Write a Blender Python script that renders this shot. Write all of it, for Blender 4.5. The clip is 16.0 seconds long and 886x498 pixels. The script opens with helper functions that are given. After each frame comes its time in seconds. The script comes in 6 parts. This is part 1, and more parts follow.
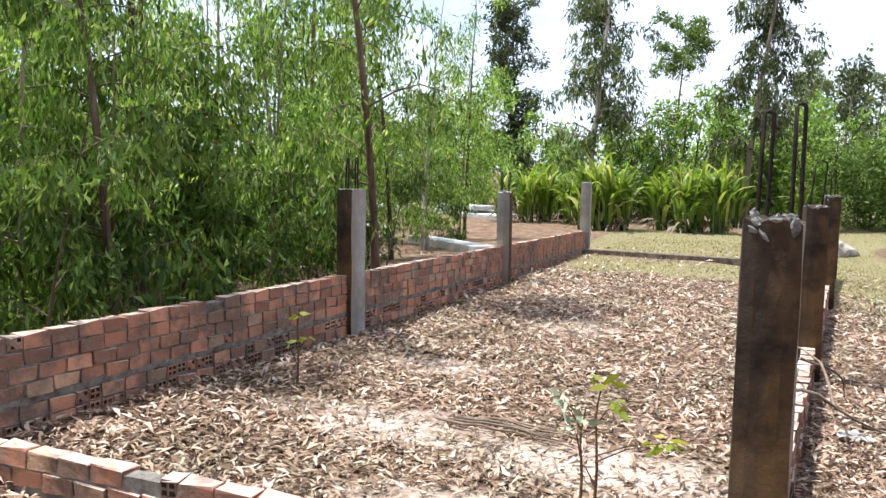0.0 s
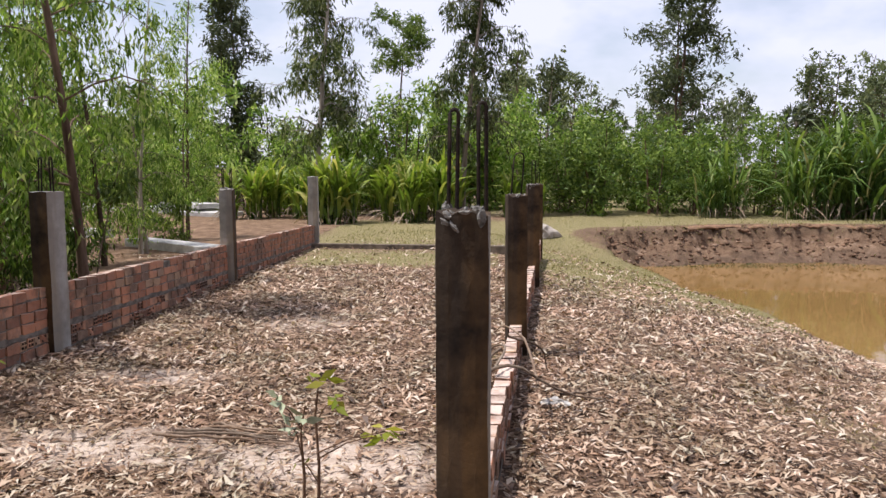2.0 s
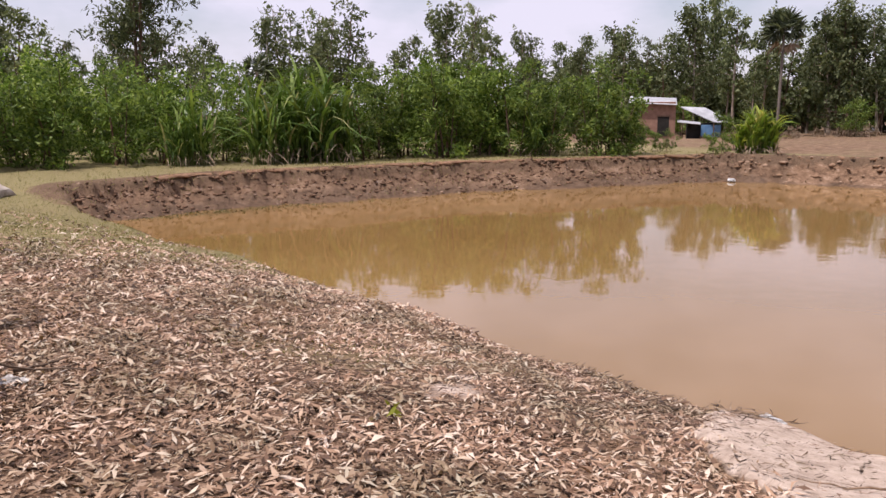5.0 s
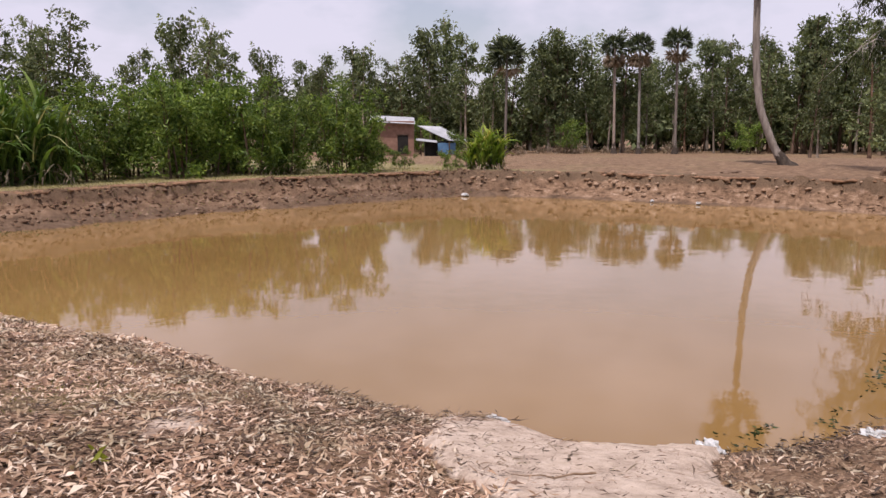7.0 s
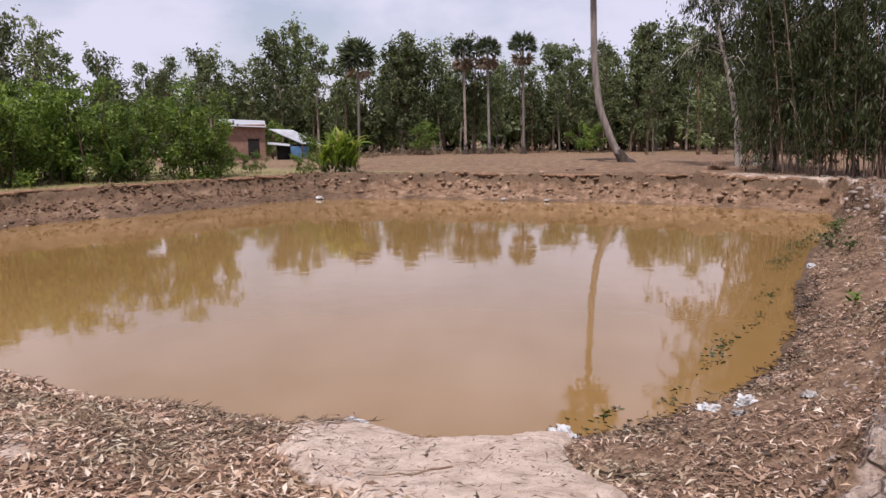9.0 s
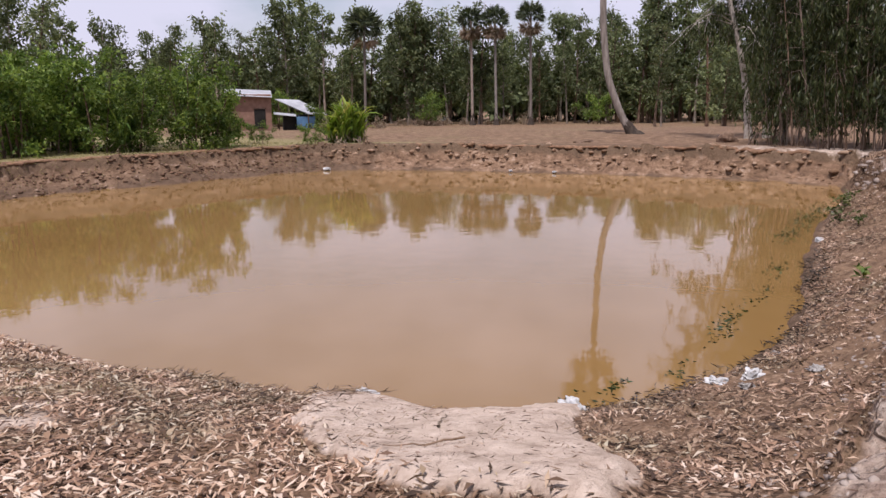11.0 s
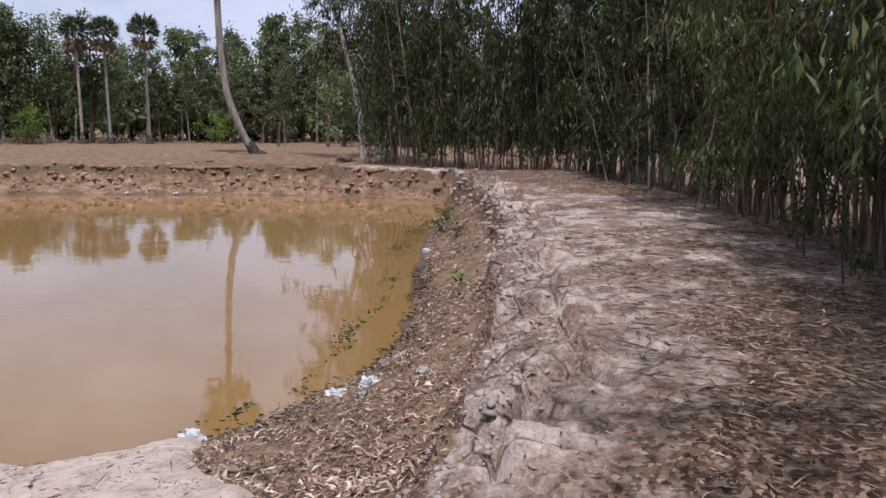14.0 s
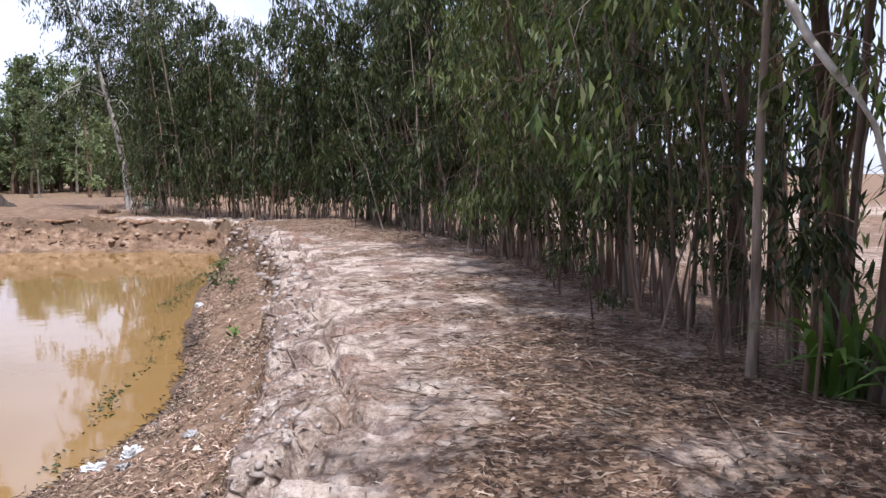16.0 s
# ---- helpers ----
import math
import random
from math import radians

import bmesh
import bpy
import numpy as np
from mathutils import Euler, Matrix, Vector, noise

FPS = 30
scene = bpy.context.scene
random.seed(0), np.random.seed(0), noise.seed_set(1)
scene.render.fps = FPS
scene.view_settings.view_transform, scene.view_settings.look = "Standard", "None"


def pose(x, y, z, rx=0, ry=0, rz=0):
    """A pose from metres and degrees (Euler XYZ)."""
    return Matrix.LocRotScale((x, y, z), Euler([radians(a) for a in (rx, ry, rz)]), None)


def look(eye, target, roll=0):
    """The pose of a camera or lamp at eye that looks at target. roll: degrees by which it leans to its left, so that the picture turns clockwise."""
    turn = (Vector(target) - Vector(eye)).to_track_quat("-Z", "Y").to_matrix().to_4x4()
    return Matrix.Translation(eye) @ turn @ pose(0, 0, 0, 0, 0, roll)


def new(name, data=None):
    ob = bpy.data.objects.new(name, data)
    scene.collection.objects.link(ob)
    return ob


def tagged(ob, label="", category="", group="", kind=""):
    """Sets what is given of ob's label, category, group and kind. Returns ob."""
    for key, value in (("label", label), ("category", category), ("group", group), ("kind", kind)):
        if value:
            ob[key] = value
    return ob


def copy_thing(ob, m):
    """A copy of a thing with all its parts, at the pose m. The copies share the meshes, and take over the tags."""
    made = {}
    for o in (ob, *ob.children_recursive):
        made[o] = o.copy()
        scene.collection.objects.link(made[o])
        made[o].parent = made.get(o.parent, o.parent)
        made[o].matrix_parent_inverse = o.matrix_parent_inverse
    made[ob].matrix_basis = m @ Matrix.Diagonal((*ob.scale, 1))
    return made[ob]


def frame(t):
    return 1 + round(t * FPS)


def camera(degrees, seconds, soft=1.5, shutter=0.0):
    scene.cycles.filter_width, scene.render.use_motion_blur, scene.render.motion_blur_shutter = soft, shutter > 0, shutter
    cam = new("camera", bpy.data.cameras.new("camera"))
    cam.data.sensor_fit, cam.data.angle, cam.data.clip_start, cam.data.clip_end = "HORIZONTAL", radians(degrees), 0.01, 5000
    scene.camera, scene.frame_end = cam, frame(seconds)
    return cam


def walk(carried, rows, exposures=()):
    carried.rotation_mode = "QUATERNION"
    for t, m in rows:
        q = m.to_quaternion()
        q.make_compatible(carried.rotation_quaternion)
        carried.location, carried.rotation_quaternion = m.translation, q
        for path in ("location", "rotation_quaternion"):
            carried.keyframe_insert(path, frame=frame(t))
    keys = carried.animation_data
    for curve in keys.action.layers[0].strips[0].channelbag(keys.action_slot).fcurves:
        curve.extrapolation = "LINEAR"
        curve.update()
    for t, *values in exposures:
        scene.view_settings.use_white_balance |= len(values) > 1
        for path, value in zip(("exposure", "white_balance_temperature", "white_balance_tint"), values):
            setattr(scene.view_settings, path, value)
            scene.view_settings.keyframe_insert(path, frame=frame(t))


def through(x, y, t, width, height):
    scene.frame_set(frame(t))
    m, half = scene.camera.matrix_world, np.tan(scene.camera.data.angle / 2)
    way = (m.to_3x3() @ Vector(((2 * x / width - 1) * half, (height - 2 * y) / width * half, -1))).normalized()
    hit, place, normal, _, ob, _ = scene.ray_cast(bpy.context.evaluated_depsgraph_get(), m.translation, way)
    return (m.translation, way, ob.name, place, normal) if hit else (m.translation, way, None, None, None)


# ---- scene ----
cam = camera(58.0, 16.0, soft=1.5)

# seconds, eye in metres, (yaw to the right of +y, pitch, roll) in degrees
PATH = [
    (0.0, (-0.000, -0.000, 1.570), (-23.42, -5.58, 0.86)),
    (0.5, (0.028, 0.026, 1.572), (-18.59, -5.05, 1.04)),
    (1.0, (0.059, 0.005, 1.578), (-12.63, -4.48, -0.49)),
    (1.5, (0.086, 0.041, 1.585), (-7.58, -5.22, -0.16)),
    (2.0, (0.097, 0.055, 1.585), (-4.51, -5.92, -0.28)),
    (2.5, (0.104, 0.067, 1.582), (-2.83, -6.32, -0.04)),
    (3.0, (0.124, 0.083, 1.585), (2.52, -6.46, -0.20)),
    (3.5, (0.159, 0.093, 1.578), (9.89, -6.35, 0.69)),
    (4.0, (0.185, 0.092, 1.573), (16.96, -7.43, 1.22)),
    (4.5, (0.205, 0.063, 1.566), (25.00, -9.06, 0.61)),
    (4.7, (0.211, 0.085, 1.571), (28.00, -9.48, 0.10)),
    (6.8, (0.396, 0.049, 1.553), (47.35, -8.50, -0.01)),
    (7.0, (0.412, 0.026, 1.555), (49.78, -8.54, -0.18)),
    (7.5, (0.480, 0.019, 1.539), (58.55, -7.93, -0.26)),
    (8.0, (0.488, 0.027, 1.536), (62.46, -8.78, 0.01)),
    (8.5, (0.487, 0.031, 1.532), (61.41, -8.38, -0.47)),
    (9.0, (0.485, 0.012, 1.518), (60.01, -8.44, -0.85)),
    (9.2, (0.487, 0.019, 1.526), (60.44, -8.62, -0.67)),
    (11.3, (0.427, 0.030, 1.549), (59.62, -10.78, -0.60)),
    (11.5, (0.440, 0.018, 1.552), (60.79, -10.58, -0.35)),
    (12.0, (0.476, 0.002, 1.536), (65.28, -10.60, -0.28)),
    (12.5, (0.495, -0.016, 1.535), (70.92, -10.12, 0.52)),
    (13.0, (0.505, -0.050, 1.531), (76.35, -9.53, 0.77)),
    (13.5, (0.498, -0.088, 1.550), (81.80, -9.34, 0.98)),
    (14.0, (0.510, -0.105, 1.558), (85.81, -9.16, 0.53)),
    (14.5, (0.512, -0.137, 1.552), (90.41, -9.52, 0.95)),
    (15.0, (0.515, -0.168, 1.553), (95.21, -8.46, 1.06)),
    (15.5, (0.517, -0.187, 1.570), (99.32, -7.36, 0.73)),
    (16.0, (0.507, -0.204, 1.584), (101.37, -5.66, 0.37)),
]
walk(cam, [(t, pose(*e, 90 + a[1], 0, -a[0]) @ pose(0, 0, 0, 0, 0, a[2])) for t, e, a in PATH],
     [(0.0, 0.80, 5800, 5), (1.0, 0.42, 5950, 9), (2.0, 0.14, 6200, 13), (4.0, 0.02, 6450, 21), (7.0, -0.18, 6500, 20), (8.5, -0.18, 6280, 20), (11.5, -0.22, 6200, 19), (13.5, -0.25, 5800, 15), (14.8, -0.05, 5650, 14), (16.0, 0.40, 5620, 13)])

# ---------------------------------------------------------------- light
SUN_DIR = Vector((-0.39, -0.06, 1.0)).normalized()      # towards the sun
sun = new("sun", bpy.data.lights.new("sun", "SUN"))
sun.data.energy, sun.data.angle, sun.data.color = 5.0, radians(0.6), (1.0, 0.95, 0.88)
sun.matrix_world = look(SUN_DIR * 60, (0, 0, 0))


def make_world():
    w = bpy.data.worlds.new("sky")
    w.use_nodes = True
    nt = w.node_tree
    bg = nt.nodes["Background"]
    sky = nt.nodes.new("ShaderNodeTexSky")
    sky.sky_type, sky.sun_disc = "NISHITA", False
    sky.sun_elevation = math.asin(SUN_DIR.z)
    sky.sun_rotation = math.atan2(SUN_DIR.x, SUN_DIR.y)
    sky.dust_density, sky.air_density = 0.7, 1.2
    # thin bright haze clouds over the whole dome
    tc = nt.nodes.new("ShaderNodeTexCoord")
    mp = nt.nodes.new("ShaderNodeMapping")
    mp.inputs["Scale"].default_value = (2.3, 2.3, 4.6)
    nz = nt.nodes.new("ShaderNodeTexNoise")
    nz.inputs["Scale"].default_value, nz.inputs["Detail"].default_value = 1.6, 5.0
    nz.inputs["Roughness"].default_value = 0.55
    rp = nt.nodes.new("ShaderNodeValToRGB")
    rp.color_ramp.elements[0].position, rp.color_ramp.elements[1].position = 0.38, 0.58
    mix = nt.nodes.new("ShaderNodeMixRGB")
    mix.inputs[2].default_value = (8.7, 8.7, 9.95, 1)
    sc = nt.nodes.new("ShaderNodeMath")
    sc.operation = "MULTIPLY_ADD"
    sc.inputs[1].default_value, sc.inputs[2].default_value = 0.52, 0.40
    nt.links.new(tc.outputs["Generated"], mp.inputs["Vector"])
    nt.links.new(mp.outputs["Vector"], nz.inputs["Vector"])
    nt.links.new(nz.outputs["Fac"], rp.inputs["Fac"])
    nt.links.new(rp.outputs["Color"], sc.inputs[0])
    nt.links.new(sc.outputs[0], mix.inputs[0])
    nt.links.new(sky.outputs["Color"], mix.inputs[1])
    nt.links.new(mix.outputs["Color"], bg.inputs["Color"])
    bg.inputs["Strength"].default_value = 0.10
    scene.world = w


make_world()


# ---------------------------------------------------------------- node materials
class Mat:
    """A small helper round one node material."""

    def __init__(self, name, rough=0.9, spec=0.25, metal=0.0):
        self.m = bpy.data.materials.new(name)
        self.m.use_nodes = True
        self.nt = self.m.node_tree
        self.b = self.nt.nodes["Principled BSDF"]
        self.b.inputs["Roughness"].default_value = rough
        self.b.inputs["Specular IOR Level"].default_value = spec
        self.b.inputs["Metallic"].default_value = metal
        self.tc = self.nt.nodes.new("ShaderNodeTexCoord")

    def node(self, kind):
        return self.nt.nodes.new(kind)

    def link(self, a, b):
        self.nt.links.new(a, b)

    def noise(self, scale, detail=4, rough=0.6, stretch=None, coord="Object"):
        n = self.node("ShaderNodeTexNoise")
        n.inputs["Scale"].default_value, n.inputs["Detail"].default_value = scale, detail
        n.inputs["Roughness"].default_value = rough
        src = self.tc.outputs[coord]
        if stretch:
            mp = self.node("ShaderNodeMapping")
            mp.inputs["Scale"].default_value = stretch
            self.link(src, mp.inputs["Vector"])
            src = mp.outputs["Vector"]
        self.link(src, n.inputs["Vector"])
        return n.outputs["Fac"]

    def ramp(self, fac, *stops):
        r = self.node("ShaderNodeValToRGB")
        e = r.color_ramp.elements
        while len(e) < len(stops):
            e.new(0.5)
        for k, (p, c) in zip(e, stops):
            k.position = p
            k.color = (*c, 1) if len(c) == 3 else c
        self.link(fac, r.inputs["Fac"])
        return r.outputs["Color"]

    def mix(self, fac, a, b, how="MIX"):
        n = self.node("ShaderNodeMixRGB")
        n.blend_type = how
        for sock, v in ((n.inputs[0], fac), (n.inputs[1], a), (n.inputs[2], b)):
            if isinstance(v, (int, float)):
                sock.default_value = v
            elif isinstance(v, tuple):
                sock.default_value = (*v, 1)
            else:
                self.link(v, sock)
        return n.outputs[0]

    def math(self, op, a, b=0.0):
        n = self.node("ShaderNodeMath")
        n.operation = op
        for sock, v in ((n.inputs[0], a), (n.inputs[1], b)):
            if isinstance(v, (int, float)):
                sock.default_value = v
            else:
                self.link(v, sock)
        return n.outputs[0]

    def color(self, c):
        if isinstance(c, tuple):
            self.b.inputs["Base Color"].default_value = (*c, 1)
        else:
            self.link(c, self.b.inputs["Base Color"])

    def bump(self, fac, strength=0.5, dist=0.02):
        n = self.node("ShaderNodeBump")
        n.inputs["Strength"].default_value, n.inputs["Distance"].default_value = strength, dist
        self.link(fac, n.inputs["Height"])
        self.link(n.outputs["Normal"], self.b.inputs["Normal"])

    def island(self):
        return self.node("ShaderNodeNewGeometry").outputs["Random Per Island"]

    def rand(self):
        return self.node("ShaderNodeObjectInfo").outputs["Random"]


def leaf_material(name, stops, through=0.35, rough=0.55, tint=0.0):
    """Thin leaves: colour by leaf, some light passing through."""
    m = Mat(name, rough, 0.3)
    col = m.ramp(m.island(), *stops)
    col = m.mix(m.ramp(m.noise(1.3, 3), (0.40, (0.75, 0.75, 0.75)), (0.60, (0, 0, 0))), col, m.mix(1.0, col, (0.50, 0.56, 0.48), "MULTIPLY"))
    if tint:
        hsv = m.node("ShaderNodeHueSaturation")
        m.link(m.math("MULTIPLY_ADD", m.rand(), tint), hsv.inputs["Value"])
        hsv.inputs["Value"].links[0].from_node.inputs[2].default_value = 1.0 - tint * 0.55
        m.link(col, hsv.inputs["Color"])
        col = hsv.outputs["Color"]
    m.color(col)
    tr = m.node("ShaderNodeBsdfTranslucent")
    m.link(m.mix(1.0, col, (1.0, 1.0, 0.55), "MULTIPLY"), tr.inputs["Color"])
    ms = m.node("ShaderNodeMixShader")
    ms.inputs[0].default_value = through
    out = m.nt.nodes["Material Output"]
    m.link(m.b.outputs[0], ms.inputs[1])
    m.link(tr.outputs[0], ms.inputs[2])
    m.link(ms.outputs[0], out.inputs["Surface"])
    return m.m


def bark_material(name, c1, c2, c3):
    m = Mat(name, 0.9, 0.15)
    n1 = m.noise(9, 5, 0.65, (1, 1, 0.16))
    n2 = m.noise(1.6, 3, 0.5)
    col = m.ramp(n1, (0.32, c1), (0.5, c2), (0.68, c3))
    col = m.mix(m.math("MULTIPLY", n2, 0.5), col, c1)
    col = m.mix(1.0, col, m.ramp(m.rand(), (0.0, (0.50, 0.47, 0.45)), (0.35, (0.85, 0.80, 0.78)), (0.6, (1.0, 0.86, 0.76)), (0.8, (1.05, 1.05, 1.03)), (1.0, (0.62, 0.60, 0.60))), "MULTIPLY")
    m.color(col)
    m.bump(n1, 0.6, 0.02)
    return m.m


def ground_material():
    m = Mat("earth", 0.95, 0.12)
    at = m.node("ShaderNodeAttribute")
    at.attribute_name = "soil"
    sep = m.node("ShaderNodeSeparateColor")
    m.link(at.outputs["Color"], sep.inputs["Color"])
    sand, grass, mud = sep.outputs[0], sep.outputs[1], sep.outputs[2]
    fine = m.noise(38, 6, 0.7)
    mid = m.noise(5.5, 5, 0.65)
    wide = m.noise(0.55, 4, 0.6)
    # crumbs of leaf under the loose litter: small flat cells, each of its own brown
    flake = m.node("ShaderNodeTexVoronoi")
    flake.distance, flake.inputs["Scale"].default_value = "MANHATTAN", 34.0
    m.link(m.tc.outputs["Object"], flake.inputs["Vector"])
    part_ = m.node("ShaderNodeSeparateColor")
    m.link(flake.outputs["Color"], part_.inputs["Color"])
    litter = m.ramp(part_.outputs[0], (0.0, (0.030, 0.019, 0.013)), (0.35, (0.105, 0.063, 0.040)), (0.7, (0.25, 0.155, 0.098)), (1.0, (0.46, 0.335, 0.24)))
    litter = m.mix(m.math("MULTIPLY", mid, 0.4), litter, (0.11, 0.07, 0.048))
    sandc = m.ramp(mid, (0.3, (0.36, 0.275, 0.215)), (0.5, (0.53, 0.42, 0.34)), (0.72, (0.67, 0.555, 0.465)))
    sandc = m.mix(m.ramp(m.noise(13, 5, 0.75, (1.0, 1.7, 1.0)), (0.56, (0, 0, 0)), (0.72, (0.8, 0.8, 0.8))), sandc, (0.19, 0.13, 0.098))
    # dry crust of the ridge: plates parted by cracks that hold leaf crumbs
    crust = m.node("ShaderNodeAttribute")
    crust.attribute_name = "crust"
    warp = m.node("ShaderNodeTexNoise")
    warp.inputs["Scale"].default_value, warp.inputs["Detail"].default_value = 2.6, 2
    m.link(m.tc.outputs["Object"], warp.inputs["Vector"])
    bent = m.node("ShaderNodeMixRGB")
    bent.blend_type, bent.inputs[0].default_value = "LINEAR_LIGHT", 0.07
    m.link(m.tc.outputs["Object"], bent.inputs[1])
    m.link(warp.outputs["Color"], bent.inputs[2])
    cracks = []
    for scale, wide_ in ((2.0, 0.035), (5.0, 0.045)):
        v = m.node("ShaderNodeTexVoronoi")
        v.feature = "DISTANCE_TO_EDGE"
        v.inputs["Scale"].default_value = scale
        m.link(bent.outputs[0], v.inputs["Vector"])
        cracks.append(m.ramp(v.outputs["Distance"], (0.0, (1, 1, 1)), (wide_, (0, 0, 0))))
    crack = m.math("MULTIPLY", m.math("MAXIMUM", cracks[0], m.math("MULTIPLY", cracks[1], m.ramp(wide, (0.42, (0, 0, 0)), (0.62, (0.6, 0.6, 0.6))))), crust.outputs["Fac"])
    ridge = m.node("ShaderNodeAttribute")
    ridge.attribute_name = "ridge"
    # swept patches of fine litter, and rusty needles, over the ridge's pale sand
    swept = m.ramp(m.noise(2.4, 7, 0.72), (0.46, (0, 0, 0)), (0.56, (0.88, 0.88, 0.88)))
    sandc = m.mix(m.math("MULTIPLY", ridge.outputs["Fac"], swept), sandc, m.ramp(fine, (0.35, (0.105, 0.070, 0.055)), (0.55, (0.22, 0.150, 0.120)), (0.7, (0.40, 0.30, 0.25))))
    rusty = m.ramp(m.noise(1.1, 5, 0.7, (1.0, 1.0, 1.0)), (0.50, (0, 0, 0)), (0.64, (0.8, 0.8, 0.8)))
    sandc = m.mix(m.math("MULTIPLY", ridge.outputs["Fac"], rusty), sandc, m.ramp(fine, (0.35, (0.13, 0.064, 0.040)), (0.65, (0.36, 0.20, 0.14))))
    crumbs = m.ramp(m.noise(34, 5, 0.8), (0.56, (0, 0, 0)), (0.62, (0.62, 0.62, 0.62)))
    sandc = m.mix(m.math("MULTIPLY", ridge.outputs["Fac"], crumbs), sandc, (0.16, 0.105, 0.075))
    sandc = m.mix(m.math("MULTIPLY", crack, 0.85), sandc, (0.13, 0.085, 0.062))
    dry = m.ramp(fine, (0.32, (0.10, 0.094, 0.04)), (0.5, (0.20, 0.18, 0.08)), (0.7, (0.36, 0.30, 0.18)))
    dry = m.mix(m.math("MULTIPLY", wide, 0.6), dry, (0.30, 0.23, 0.12))
    mudc = m.ramp(m.noise(3.2, 6, 0.7, (1, 1, 3.0)), (0.3, (0.075, 0.046, 0.028)), (0.48, (0.20, 0.125, 0.078)), (0.62, (0.33, 0.22, 0.14)), (0.78, (0.50, 0.37, 0.27)))
    mudc = m.mix(m.math("MULTIPLY", fine, 0.5), mudc, (0.14, 0.09, 0.06))
    # layers of the cut banks: dark topsoil over ochre clay with paler broken faces
    zed = m.node("ShaderNodeSeparateXYZ")
    m.link(m.tc.outputs["Object"], zed.inputs[0])
    lay = m.math("ADD", zed.outputs[2], m.math("MULTIPLY", m.math("SUBTRACT", m.noise(1.5, 5, 0.7), 0.5), 0.75))
    clay = m.ramp(m.noise(2.3, 6, 0.75, (1, 1, 2.2)), (0.36, (0.095, 0.060, 0.040)), (0.48, (0.225, 0.140, 0.088)), (0.58, (0.31, 0.205, 0.135)), (0.70, (0.48, 0.36, 0.28)))
    cut = m.node("ShaderNodeMapRange")
    cut.inputs[1].default_value, cut.inputs[2].default_value = -0.42, -0.30
    m.link(lay, cut.inputs[0])
    clay = m.mix(cut.outputs[0], clay, m.ramp(fine, (0.3, (0.075, 0.048, 0.031)), (0.7, (0.215, 0.145, 0.094))))
    east_side = m.node("ShaderNodeAttribute")
    east_side.attribute_name = "clay"
    mudc = m.mix(east_side.outputs["Fac"], mudc, clay)
    # alpha darkens damp soil, and paints shade onto the north bank's face
    mudc = m.mix(m.math("MULTIPLY", at.outputs["Alpha"], 0.8), mudc, m.ramp(mid, (0.35, (0.066, 0.044, 0.030)), (0.7, (0.165, 0.108, 0.072))))
    edge = m.math("MULTIPLY_ADD", mid, 0.7)
    edge.node.inputs[2].default_value = -0.35

    def soft(k):
        s = m.math("ADD", k, edge)
        r = m.node("ShaderNodeMapRange")
        r.inputs[1].default_value, r.inputs[2].default_value = 0.33, 0.62
        m.link(s, r.inputs[0])
        return r.outputs[0]

    col = m.mix(soft(grass), litter, dry)
    col = m.mix(soft(mud), col, mudc)
    col = m.mix(soft(sand), col, sandc)
    m.color(col)
    h = m.math("ADD", m.math("MULTIPLY", fine, 0.4), m.math("ADD", mid, m.math("MULTIPLY", part_.outputs[1], 0.35)))
    h = m.math("SUBTRACT", h, m.math("MULTIPLY", crack, 1.0))
    h = m.math("ADD", h, m.math("MULTIPLY", ridge.outputs["Fac"], m.math("MULTIPLY", m.noise(11, 6, 0.8), 1.0)))
    m.bump(h, 0.8, 0.05)
    return m.m


def water_material():
    m = Mat("muddy_water", 0.03, 0.5)
    m.b.inputs["IOR"].default_value = 1.55
    n = m.noise(0.25, 3)
    m.color(m.ramp(n, (0.3, (0.228, 0.132, 0.045)), (0.7, (0.27, 0.160, 0.060))))
    w = m.math("ADD", m.noise(1.6, 2, 0.5, (1.0, 1.0, 1.0)), m.math("MULTIPLY", m.noise(9, 2), 0.18))
    m.bump(w, 0.05, 0.05)
    return m.m


def concrete_material(name, base, dark, rust):
    m = Mat(name, 0.88, 0.2)
    run = m.noise(7, 5, 0.6, (1, 1, 0.07))
    blot = m.noise(2.3, 5, 0.65)
    grit = m.noise(60, 3)
    col = m.mix(m.ramp(run, (0.42, (0, 0, 0)), (0.62, (1, 1, 1))), base, rust)
    col = m.mix(m.ramp(blot, (0.40, (0, 0, 0)), (0.64, (1, 1, 1))), col, dark)
    col = m.mix(m.math("MULTIPLY", grit, 0.35), col, dark)
    m.color(col)
    m.bump(m.math("ADD", m.math("MULTIPLY", grit, 0.5), blot), 0.5, 0.008)
    return m.m


